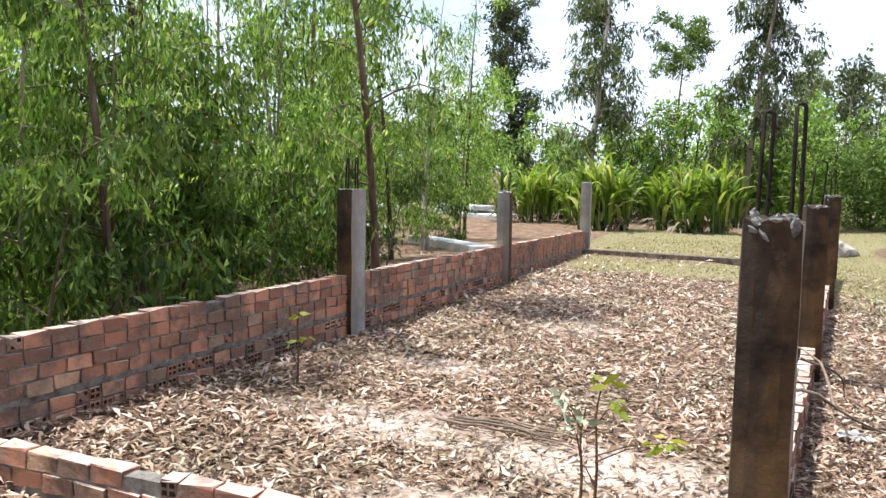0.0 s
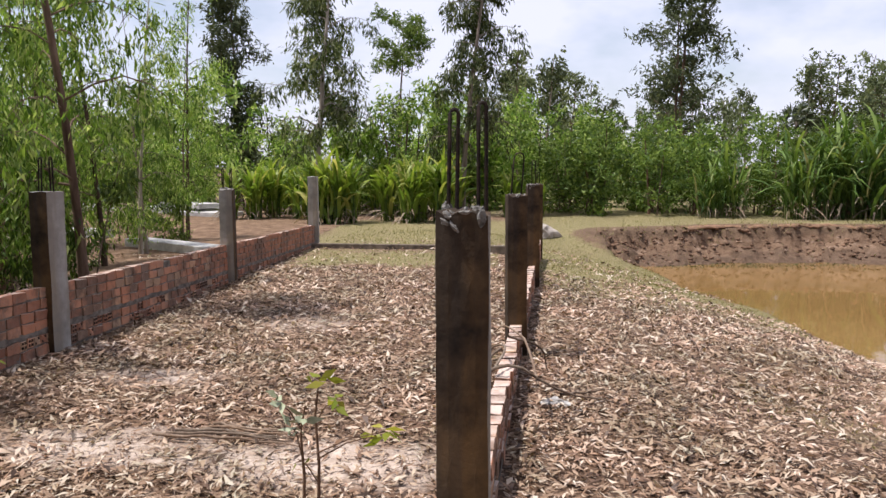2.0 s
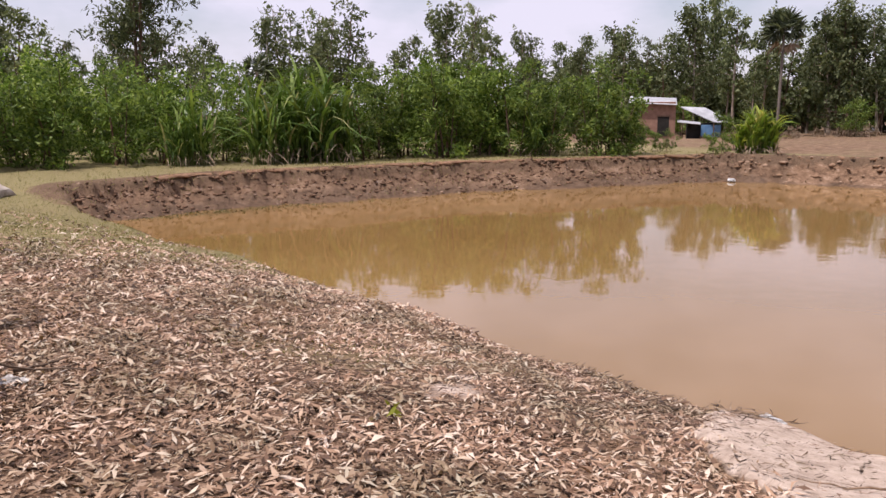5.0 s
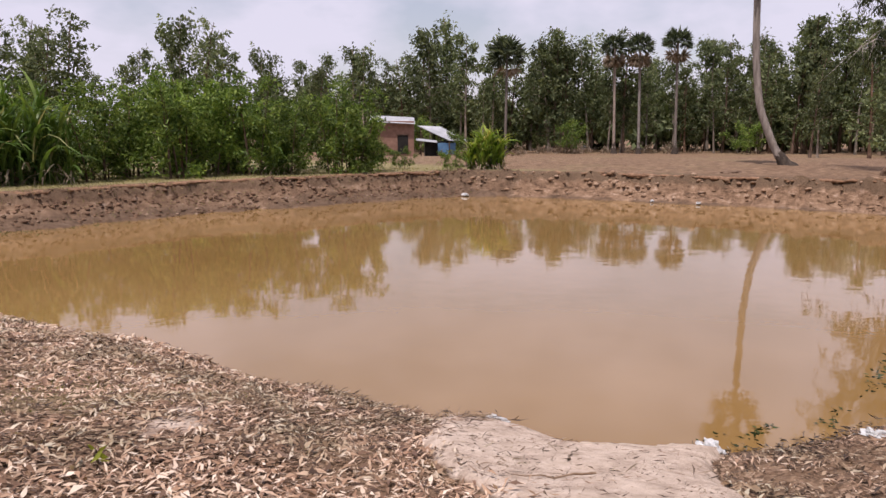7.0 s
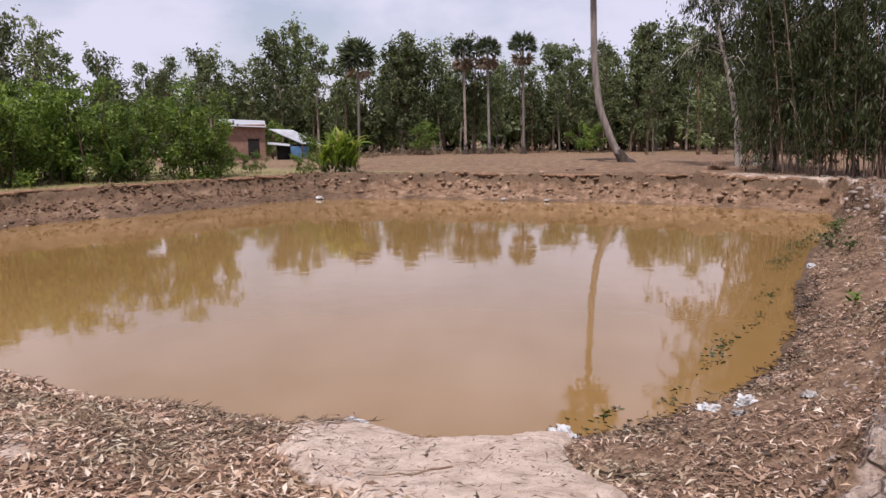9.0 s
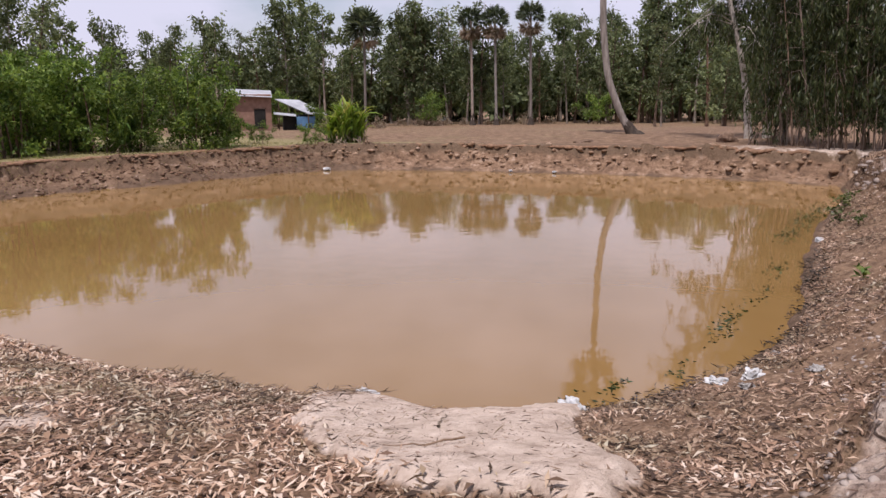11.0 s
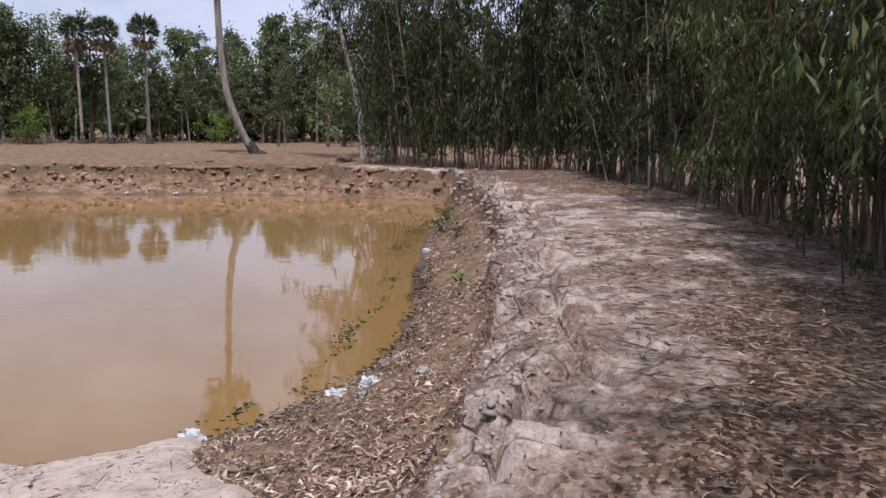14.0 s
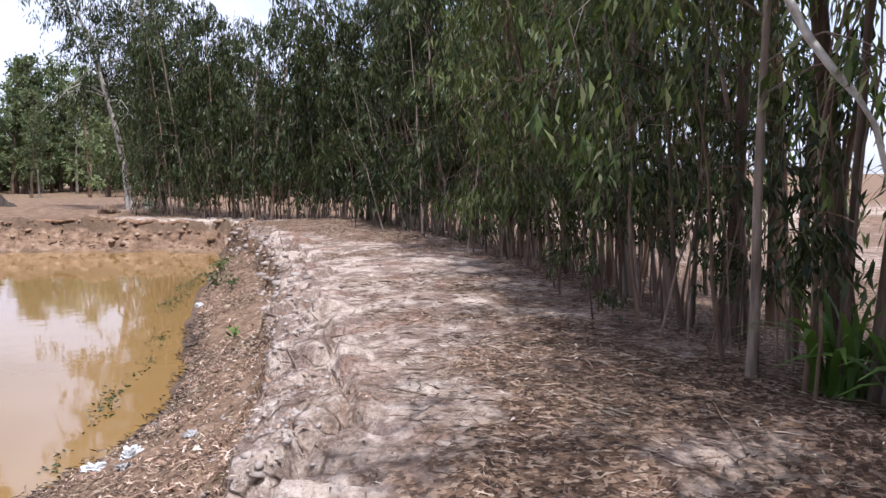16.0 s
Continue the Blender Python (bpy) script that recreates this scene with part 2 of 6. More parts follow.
def brick_material():
    m = Mat("fired_brick", 0.92, 0.12)
    tone = m.ramp(m.rand(), (0.0, (0.15, 0.070, 0.048)), (0.25, (0.33, 0.130, 0.074)), (0.5, (0.47, 0.200, 0.112)), (0.75, (0.54, 0.260, 0.155)), (0.9, (0.53, 0.35, 0.21)), (1.0, (0.17, 0.12, 0.095)))
    geo = m.node("ShaderNodeNewGeometry")

    def placed(scale, detail, rough):
        n = m.node("ShaderNodeTexNoise")
        n.inputs["Scale"].default_value, n.inputs["Detail"].default_value, n.inputs["Roughness"].default_value = scale, detail, rough
        m.link(geo.outputs["Position"], n.inputs["Vector"])
        return n.outputs["Fac"]

    col = m.mix(m.ramp(placed(2.6, 5, 0.7), (0.43, (0, 0, 0)), (0.58, (0.92, 0.92, 0.92))), tone, (0.080, 0.060, 0.048))
    col = m.mix(m.ramp(placed(17, 4, 0.7), (0.50, (0, 0, 0)), (0.70, (0.6, 0.6, 0.6))), col, (0.24, 0.19, 0.155))
    col = m.mix(m.math("MULTIPLY", placed(75, 3, 0.6), 0.35), col, (0.55, 0.33, 0.23))
    up = m.node("ShaderNodeSeparateXYZ")
    m.link(geo.outputs["Normal"], up.inputs[0])
    dust = m.math("MULTIPLY", m.ramp(up.outputs[2], (0.55, (0, 0, 0)), (0.95, (1, 1, 1))), m.ramp(placed(6, 4, 0.6), (0.36, (0.15, 0.15, 0.15)), (0.58, (0.95, 0.95, 0.95))))
    col = m.mix(dust, col, (0.58, 0.46, 0.39))
    m.color(col)
    m.bump(m.math("ADD", placed(90, 3, 0.6), placed(22, 4, 0.6)), 0.6, 0.006)
    return m.m


def simple(name, c1, c2, scale=6, rough=0.8, bump=0.3, metal=0.0, spec=0.25):
    m = Mat(name, rough, spec, metal)
    n = m.noise(scale, 5, 0.65)
    m.color(m.ramp(n, (0.32, c1), (0.68, c2)))
    if bump:
        m.bump(n, bump, 0.01)
    return m.m


M_EARTH, M_WATER, M_BRICK = ground_material(), water_material(), brick_material()
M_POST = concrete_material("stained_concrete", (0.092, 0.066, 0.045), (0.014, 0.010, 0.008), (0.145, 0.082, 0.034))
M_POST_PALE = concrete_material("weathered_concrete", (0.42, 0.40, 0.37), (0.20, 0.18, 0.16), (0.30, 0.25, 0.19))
M_CHIP = simple("broken_concrete", (0.05, 0.044, 0.038), (0.36, 0.34, 0.31), 18, 0.97, 0.9)
M_MORTAR = simple("cement_mortar", (0.075, 0.062, 0.052), (0.27, 0.235, 0.20), 14, 0.97, 0.9)
M_SLAB = simple("pale_concrete", (0.30, 0.285, 0.265), (0.60, 0.58, 0.55), 3, 0.9, 0.4)
M_REBAR = simple("rusted_steel", (0.010, 0.008, 0.007), (0.045, 0.028, 0.02), 30, 0.75, 0.4, 0.3)
M_KERB = simple("dirty_kerb", (0.07, 0.055, 0.042), (0.22, 0.175, 0.135), 8, 0.95, 0.6)
M_HOLE = simple("core_shade", (0.012, 0.009, 0.007), (0.03, 0.02, 0.015), 9, 1.0, 0.0)
M_BARK_PALE = bark_material("pale_bark", (0.20, 0.165, 0.13), (0.38, 0.33, 0.27), (0.56, 0.51, 0.45))
M_BARK_ROW = bark_material("grey_brown_bark", (0.10, 0.074, 0.057), (0.29, 0.225, 0.18), (0.54, 0.45, 0.375))
M_BARK_BROWN = bark_material("brown_bark", (0.075, 0.050, 0.036), (0.19, 0.132, 0.095), (0.33, 0.25, 0.19))
M_BARK_GREY = bark_material("grey_palm_bark", (0.18, 0.16, 0.14), (0.33, 0.30, 0.27), (0.48, 0.45, 0.41))
M_FOOT = simple("dark_foot_bark", (0.022, 0.017, 0.013), (0.085, 0.064, 0.050), 9, 0.95, 0.8)
M_BARE = simple("bare_pale_wood", (0.27, 0.235, 0.20), (0.56, 0.51, 0.45), 12, 0.85, 0.4)
M_TWIG = bark_material("dry_twig", (0.12, 0.085, 0.06), (0.27, 0.21, 0.16), (0.46, 0.39, 0.31))
M_LEAF_EUC = leaf_material("eucalyptus_leaves", ((0.0, (0.076, 0.138, 0.027)), (0.35, (0.197, 0.333, 0.057)), (0.72, (0.393, 0.550, 0.109)), (1.0, (0.760, 0.814, 0.393))), 0.55, 0.42, 0.4)
M_LEAF_DARK = leaf_material("dark_drooping_leaves", ((0.0, (0.049, 0.068, 0.023)), (0.5, (0.114, 0.148, 0.047)), (0.82, (0.210, 0.245, 0.096)), (1.0, (0.402, 0.411, 0.245))), 0.45, 0.42, 0.5)
# darker copy of the row's leaves: shade put into the leaf colour
M_LEAF_END = leaf_material("shade_toned_leaves", ((0.0, (0.024, 0.034, 0.011)), (0.5, (0.052, 0.067, 0.022)), (0.85, (0.097, 0.113, 0.044)), (1.0, (0.207, 0.214, 0.124))), 0.35, 0.42, 0.3)
M_LEAF_ROW = leaf_material("hanging_olive_leaves", ((0.0, (0.056, 0.080, 0.026)), (0.45, (0.140, 0.183, 0.061)), (0.8, (0.271, 0.309, 0.131)), (1.0, (0.486, 0.486, 0.318))), 0.55, 0.40, 0.3)
M_LEAF_ACA = leaf_material("acacia_leaves", ((0.0, (0.062, 0.108, 0.022)), (0.5, (0.155, 0.241, 0.047)), (1.0, (0.347, 0.437, 0.112))), 0.45, 0.5, 0.7)
M_LEAF_FAR = leaf_material("grey_green_leaves", ((0.0, (0.074, 0.096, 0.046)), (0.5, (0.150, 0.180, 0.084)), (1.0, (0.270, 0.298, 0.150))), 0.38, 0.65, 0.7)
M_CANE = leaf_material("cane_blades", ((0.0, (0.120, 0.198, 0.029)), (0.45, (0.252, 0.360, 0.054)), (0.8, (0.432, 0.492, 0.096)), (1.0, (0.600, 0.504, 0.216))), 0.5, 0.45)
M_CANE_DEEP = leaf_material("deep_green_blades", ((0.0, (0.065, 0.122, 0.026)), (0.55, (0.138, 0.227, 0.048)), (0.9, (0.244, 0.325, 0.081)), (1.0, (0.650, 0.537, 0.325))), 0.4, 0.45)
M_LITTER = leaf_material("dead_leaves", ((0.0, (0.055, 0.030, 0.018)), (0.22, (0.190, 0.106, 0.066)), (0.5, (0.410, 0.255, 0.165)), (0.78, (0.600, 0.430, 0.310)), (1.0, (0.82, 0.68, 0.56))), 0.12, 0.5)
M_LITTER_SLOPE = leaf_material("rotting_leaves", ((0.0, (0.045, 0.028, 0.020)), (0.3, (0.165, 0.096, 0.062)), (0.65, (0.360, 0.225, 0.150)), (0.9, (0.56, 0.40, 0.29)), (1.0, (0.74, 0.62, 0.52))), 0.1, 0.6)
M_WRACK = leaf_material("sodden_leaves", ((0.0, (0.014, 0.010, 0.008)), (0.6, (0.050, 0.034, 0.024)), (0.92, (0.12, 0.080, 0.056)), (1.0, (0.34, 0.27, 0.22))), 0.05, 0.45)
M_STRAW = leaf_material("dry_straw", ((0.0, (0.055, 0.036, 0.027)), (0.4, (0.16, 0.098, 0.068)), (0.75, (0.32, 0.21, 0.15)), (1.0, (0.58, 0.45, 0.35))), 0.1, 0.7)


def clod_material(name, stops):
    m = Mat(name, 0.97, 0.08)
    n = m.noise(14, 5, 0.7)
    col = m.mix(m.math("MULTIPLY", n, 0.6), m.ramp(m.island(), *stops), (0.10, 0.068, 0.048))
    m.color(col)
    m.bump(n, 0.8, 0.02)
    return m.m


M_CLOD_BANK = clod_material("bank_clods", ((0.0, (0.10, 0.058, 0.038)), (0.5, (0.17, 0.100, 0.064)), (0.9, (0.26, 0.155, 0.098)), (1.0, (0.42, 0.30, 0.22))))
M_CLOD_EAST = clod_material("ochre_clods", ((0.0, (0.22, 0.135, 0.080)), (0.6, (0.34, 0.215, 0.135)), (1.0, (0.48, 0.34, 0.24))))
M_CLOD_PALE = clod_material("pale_clods", ((0.0, (0.34, 0.28, 0.245)), (0.5, (0.44, 0.37, 0.325)), (1.0, (0.56, 0.48, 0.42))))
M_SOD = simple("crumbling_sod", (0.095, 0.052, 0.032), (0.33, 0.195, 0.118), 7.5, 0.97, 1.0)
M_DEADFROND = leaf_material("dead_fronds", ((0.0, (0.19, 0.125, 0.085)), (1.0, (0.44, 0.34, 0.255))), 0.25, 0.8)
M_PALMLEAF = leaf_material("palm_fans", ((0.0, (0.034, 0.046, 0.026)), (0.6, (0.080, 0.100, 0.055)), (1.0, (0.22, 0.25, 0.17))), 0.3, 0.4)
M_SAPLEAF = leaf_material("young_leaves", ((0.0, (0.20, 0.26, 0.03)), (0.6, (0.38, 0.40, 0.05)), (1.0, (0.52, 0.47, 0.09))), 0.5, 0.45)
M_GRASS = leaf_material("short_grass", ((0.0, (0.16, 0.165, 0.045)), (0.5, (0.30, 0.28, 0.10)), (1.0, (0.50, 0.42, 0.22))), 0.45, 0.6)
M_WEED = leaf_material("water_weed", ((0.0, (0.022, 0.036, 0.012)), (1.0, (0.075, 0.105, 0.03))), 0.25, 0.5)
M_ROCK = simple("pale_stone", (0.24, 0.20, 0.165), (0.46, 0.40, 0.34), 4, 0.95, 0.8)
M_PLASTIC = simple("white_plastic_film", (0.36, 0.36, 0.36), (0.62, 0.62, 0.62), 11, 0.35, 0.3, 0.0, 0.5)
M_FILM = simple("dusty_clear_film", (0.22, 0.20, 0.18), (0.42, 0.40, 0.38), 9, 0.35, 0.3, 0.0, 0.5)
M_TIN = simple("bleached_sheet_roof", (0.26, 0.265, 0.28), (0.44, 0.445, 0.46), 1.2, 0.5, 0.2)
M_HOUSEBRICK = simple("house_brick", (0.19, 0.105, 0.075), (0.29, 0.175, 0.13), 2.5, 0.9, 0.3)
M_DARK = simple("opening_shade", (0.012, 0.011, 0.01), (0.03, 0.027, 0.024), 2, 0.95, 0.0)
M_TARP = simple("blue_tarpaulin", (0.06, 0.14, 0.27), (0.13, 0.26, 0.42), 1.5, 0.5, 0.2)


# ---------------------------------------------------------------- mesh helpers
RNG = np.random.default_rng(7)


def mesh_np(name, verts, faces, material, smooth=False):
    """A mesh from an (n, 3) array and an (m, 3 or 4) array of corners."""
    verts, faces = np.asarray(verts, np.float32), np.asarray(faces, np.int32)
    me = bpy.data.meshes.new(name)
    k = faces.shape[1]
    me.vertices.add(len(verts))
    me.vertices.foreach_set("co", verts.ravel())
    me.loops.add(faces.size)
    me.loops.foreach_set("vertex_index", faces.ravel())
    me.polygons.add(len(faces))
    me.polygons.foreach_set("loop_start", np.arange(0, faces.size, k, dtype=np.int32))
    me.update(calc_edges=True)
    if smooth:
        me.polygons.foreach_set("use_smooth", np.ones(len(faces), bool))
    me.materials.append(material)
    return me


def mesh_bm(name, bm, material, smooth=False):
    me = bpy.data.meshes.new(name)
    bm.to_mesh(me)
    bm.free()
    me.materials.append(material)
    if smooth:
        me.polygons.foreach_set("use_smooth", np.ones(len(me.polygons), bool))
    return me


def part(name, data, material=None, parent=None, label="", at=None):
    """One mesh object under a thing or a part; data is a bmesh or a mesh."""
    if isinstance(data, bmesh.types.BMesh):
        data = mesh_bm(name, data, material)
    ob = new(name, data)
    if parent is not None:
        ob.parent = parent
    if at is not None:
        ob.matrix_basis = at
    return tagged(ob, label) if label else ob


def thing(name, label, category, group="", kind="", at=None):
    ob = new(name)
    if at is not None:
        ob.matrix_basis = at
    return tagged(ob, label, category, group, kind)


def box_bm(sx, sy, sz, bevel=0.006, base=True):
    """A bevelled box, standing on z = 0 if base, else centred."""
    bm = bmesh.new()
    bmesh.ops.create_cube(bm, size=1)
    for v in bm.verts:
        v.co = Vector((v.co.x * sx, v.co.y * sy, (v.co.z + (0.5 if base else 0)) * sz))
    if bevel:
        bmesh.ops.bevel(bm, geom=bm.edges[:], offset=bevel, segments=1, affect="EDGES", profile=0.6)
    return bm


def tube(path, radii, sides=6, close=True):
    """Corners and quads of a tapered tube along a path of points."""
    path, radii = np.asarray(path, float), np.asarray(radii, float)
    d = np.gradient(path, axis=0)
    d /= np.linalg.norm(d, axis=1)[:, None] + 1e-9
    ref = np.where(np.abs(d[:, 2:3]) > 0.9, [[1.0, 0, 0]], [[0, 0, 1.0]])
    s = np.cross(d, ref)
    s /= np.linalg.norm(s, axis=1)[:, None] + 1e-9
    u = np.cross(s, d)
    a = np.arange(sides) * 2 * math.pi / sides
    ring = s[:, None] * np.cos(a)[None, :, None] + u[:, None] * np.sin(a)[None, :, None]
    v = (path[:, None] + ring * radii[:, None, None]).reshape(-1, 3)
    n = len(path)
    i, j = np.meshgrid(np.arange(n - 1), np.arange(sides), indexing="ij")
    k = (j + 1) % sides
    f = np.stack([i * sides + j, i * sides + k, (i + 1) * sides + k, (i + 1) * sides + j], -1).reshape(-1, 4)
    return v, f


def merge(pieces):
    """Joins (corners, faces) pairs with one number of corners a face."""
    vs, fs, n = [], [], 0
    for v, f in pieces:
        vs.append(v)
        fs.append(np.asarray(f) + n)
        n += len(v)
    return np.concatenate(vs), np.concatenate(fs)


def unit(a):
    return a / (np.linalg.norm(a, axis=-1, keepdims=True) + 1e-9)


def leaves(o, axis, length, width, rng, sickle=0.0):
    """One diamond leaf a point: corners and quads."""
    n = len(o)
    axis = unit(axis)
    side = unit(np.cross(axis, unit(rng.normal(size=(n, 3)))))
    nrm = np.cross(side, axis)
    L, Wd = np.broadcast_to(length, n)[:, None], np.broadcast_to(width, n)[:, None]
    c = rng.uniform(-1, 1, (n, 1)) * sickle * L
    mid = o + axis * L * 0.45 + side * c
    v = np.stack([o, mid + side * Wd / 2 + nrm * Wd * 0.18, o + axis * L, mid - side * Wd / 2 + nrm * Wd * 0.18], 1).reshape(-1, 3)
    return v, np.arange(4 * n).reshape(-1, 4)


# ---------------------------------------------------------------- value noise on the plan
TABLE = np.random.default_rng(3).random((256, 256))


def plan_noise(x, y, scale, octaves=4, gain=0.5, shift=0):
    """Fractal value noise in -1..1 over plan coordinates."""
    total, amp, norm = 0.0, 1.0, 0.0
    x, y = np.asarray(x, float) / scale + 17.3 * shift + 900, np.asarray(y, float) / scale + 5.9 * shift + 900
    for _ in range(octaves):
        xi, yi = np.floor(x).astype(int), np.floor(y).astype(int)
        fx, fy = x - xi, y - yi
        fx, fy = fx * fx * (3 - 2 * fx), fy * fy * (3 - 2 * fy)
        a, b = TABLE[xi & 255, yi & 255], TABLE[(xi + 1) & 255, yi & 255]
        c, d = TABLE[xi & 255, (yi + 1) & 255], TABLE[(xi + 1) & 255, (yi + 1) & 255]
        total = total + amp * ((a + (b - a) * fx) * (1 - fy) + (c + (d - c) * fx) * fy - 0.5) * 2
        norm, amp = norm + amp, amp * gain
        x, y = x * 2.03 + 11.7, y * 2.03 + 4.1
    return total / norm


def plan_blocks(x, y, size):
    """Cracked blocks over the plan: a random height of each block, and the distance to its rim."""
    x, y = np.asarray(x, float) / size + 500, np.asarray(y, float) / size + 500
    xi, yi = np.floor(x).astype(int), np.floor(y).astype(int)
    f1, f2, tone = np.full(x.shape, 9.0), np.full(x.shape, 9.0), np.zeros(x.shape)
    for dx in (-1, 0, 1):
        for dy in (-1, 0, 1):
            cx, cy = xi + dx, yi + dy
            d = np.hypot(cx + TABLE[cx & 255, cy & 255] - x, cy + TABLE[(cx + 91) & 255, (cy + 37) & 255] - y)
            near = d < f1
            f2 = np.where(near, f1, np.minimum(f2, d))
            tone = np.where(near, TABLE[(cx + 13) & 255, (cy + 71) & 255], tone)
            f1 = np.minimum(f1, d)
    return tone - 0.5, f2 - f1


def step(a, b, x):
    t = np.clip((np.asarray(x, float) - a) / (b - a), 0, 1)
    return t * t * (3 - 2 * t)


# ---------------------------------------------------------------- the lie of the land
WATER_Z = -0.98
SHORE = np.array([
    (3.4, 20.4), (3.7, 18.5), (3.9, 15.6), (4.55, 13.9), (4.7, 11.6), (4.95, 9.4), (5.3, 8.5), (5.25, 7.5), (5.15, 6.3), (5.35, 5.6),
    (5.5, 4.8), (5.5, 4.2), (5.65, 3.7), (5.65, 3.1), (5.9, 2.6), (6.2, 2.3), (6.7, 2.0), (7.5, 1.55), (8.4, 1.25), (9.4, 1.1),
    (10.7, 1.1), (12.7, 1.25), (14.3, 1.4), (17.1, 1.55), (20.4, 1.5), (23.2, 1.45), (25.4, 1.8), (26.1, 3.3), (26.5, 6.9), (26.2, 10.8),
    (25.7, 15.2), (24.2, 18.9), (21.6, 19.7), (17.6, 20.5), (14.3, 21.1), (10.2, 21.2), (7.0, 21.5)])


PAD = np.array([(3.65, 2.8), (4.15, 3.45), (4.75, 3.78), (5.2, 4.0), (6.4, 4.1), (6.6, 2.15), (5.75, 2.05), (5.2, 1.8), (4.95, 1.62), (4.6, 1.42), (4.2, 1.05), (3.5, 1.0), (3.2, 1.8)])


def shore_distance(x, y):
    """Signed distance to the shoreline, negative over the water."""
    return outline_distance(x, y, SHORE)


def pad_depth(x, y):
    """How far a place lies inside the pale trodden pad by the water; negative outside."""
    return -outline_distance(x, y, PAD) + 0.10 * plan_noise(x, y, 0.5, 4, 0.6, 51)


def outline_distance(x, y, outline):
    """Signed distance to a closed outline, negative inside."""
    x, y = np.asarray(x, float), np.asarray(y, float)
    best, inside = np.full(x.shape, 1e9), np.zeros(x.shape, bool)
    for (ax, ay), (bx, by) in zip(outline, np.roll(outline, -1, 0)):
        dx, dy = bx - ax, by - ay
        t = np.clip(((x - ax) * dx + (y - ay) * dy) / (dx * dx + dy * dy), 0, 1)
        best = np.minimum(best, np.hypot(x - ax - t * dx, y - ay - t * dy))
        cross = (ay > y) != (by > y)
        with np.errstate(divide="ignore", invalid="ignore"):
            inside ^= cross & (x < ax + dx * (y - ay) / (dy if dy else 1e-9))
    return np.where(inside, -best, best)


CREST = np.array([(2.4, 0.95), (3.1, 0.55), (3.7, 0.3), (4.5, 0.1), (5.6, 0.0), (7.4, -0.1), (9.5, -0.1), (12.0, -0.2), (15.5, 0.0), (18.7, 0.3), (22.1, 1.0), (25.0, 1.4)])


def crest_depth(x, y):
    """How far a place lies behind the ridge's broken edge; negative on the slope to the water."""
    return np.interp(x, CREST[:, 0], CREST[:, 1]) + 0.16 * plan_noise(x, y, 0.9, 4, 0.6, 21) - y


def sides(x, y):
    """Weights of the southern ridge, the cut banks and the gentle western shore."""
    ridge = step(2.6, 1.7, y) * step(2.6, 4.4, x - 0.9 * np.maximum(y, 0)) * step(25.6, 23.6, x)
    bank = np.maximum(step(17.5, 20.2, y + 0.12 * np.maximum(x - 12, 0)) * step(-0.8, 3.0, x + 0.25 * (y - 20)), step(23.0, 25.0, x)) * (1 - ridge)
    return ridge, bank, np.clip(1 - ridge - bank, 0, 1)


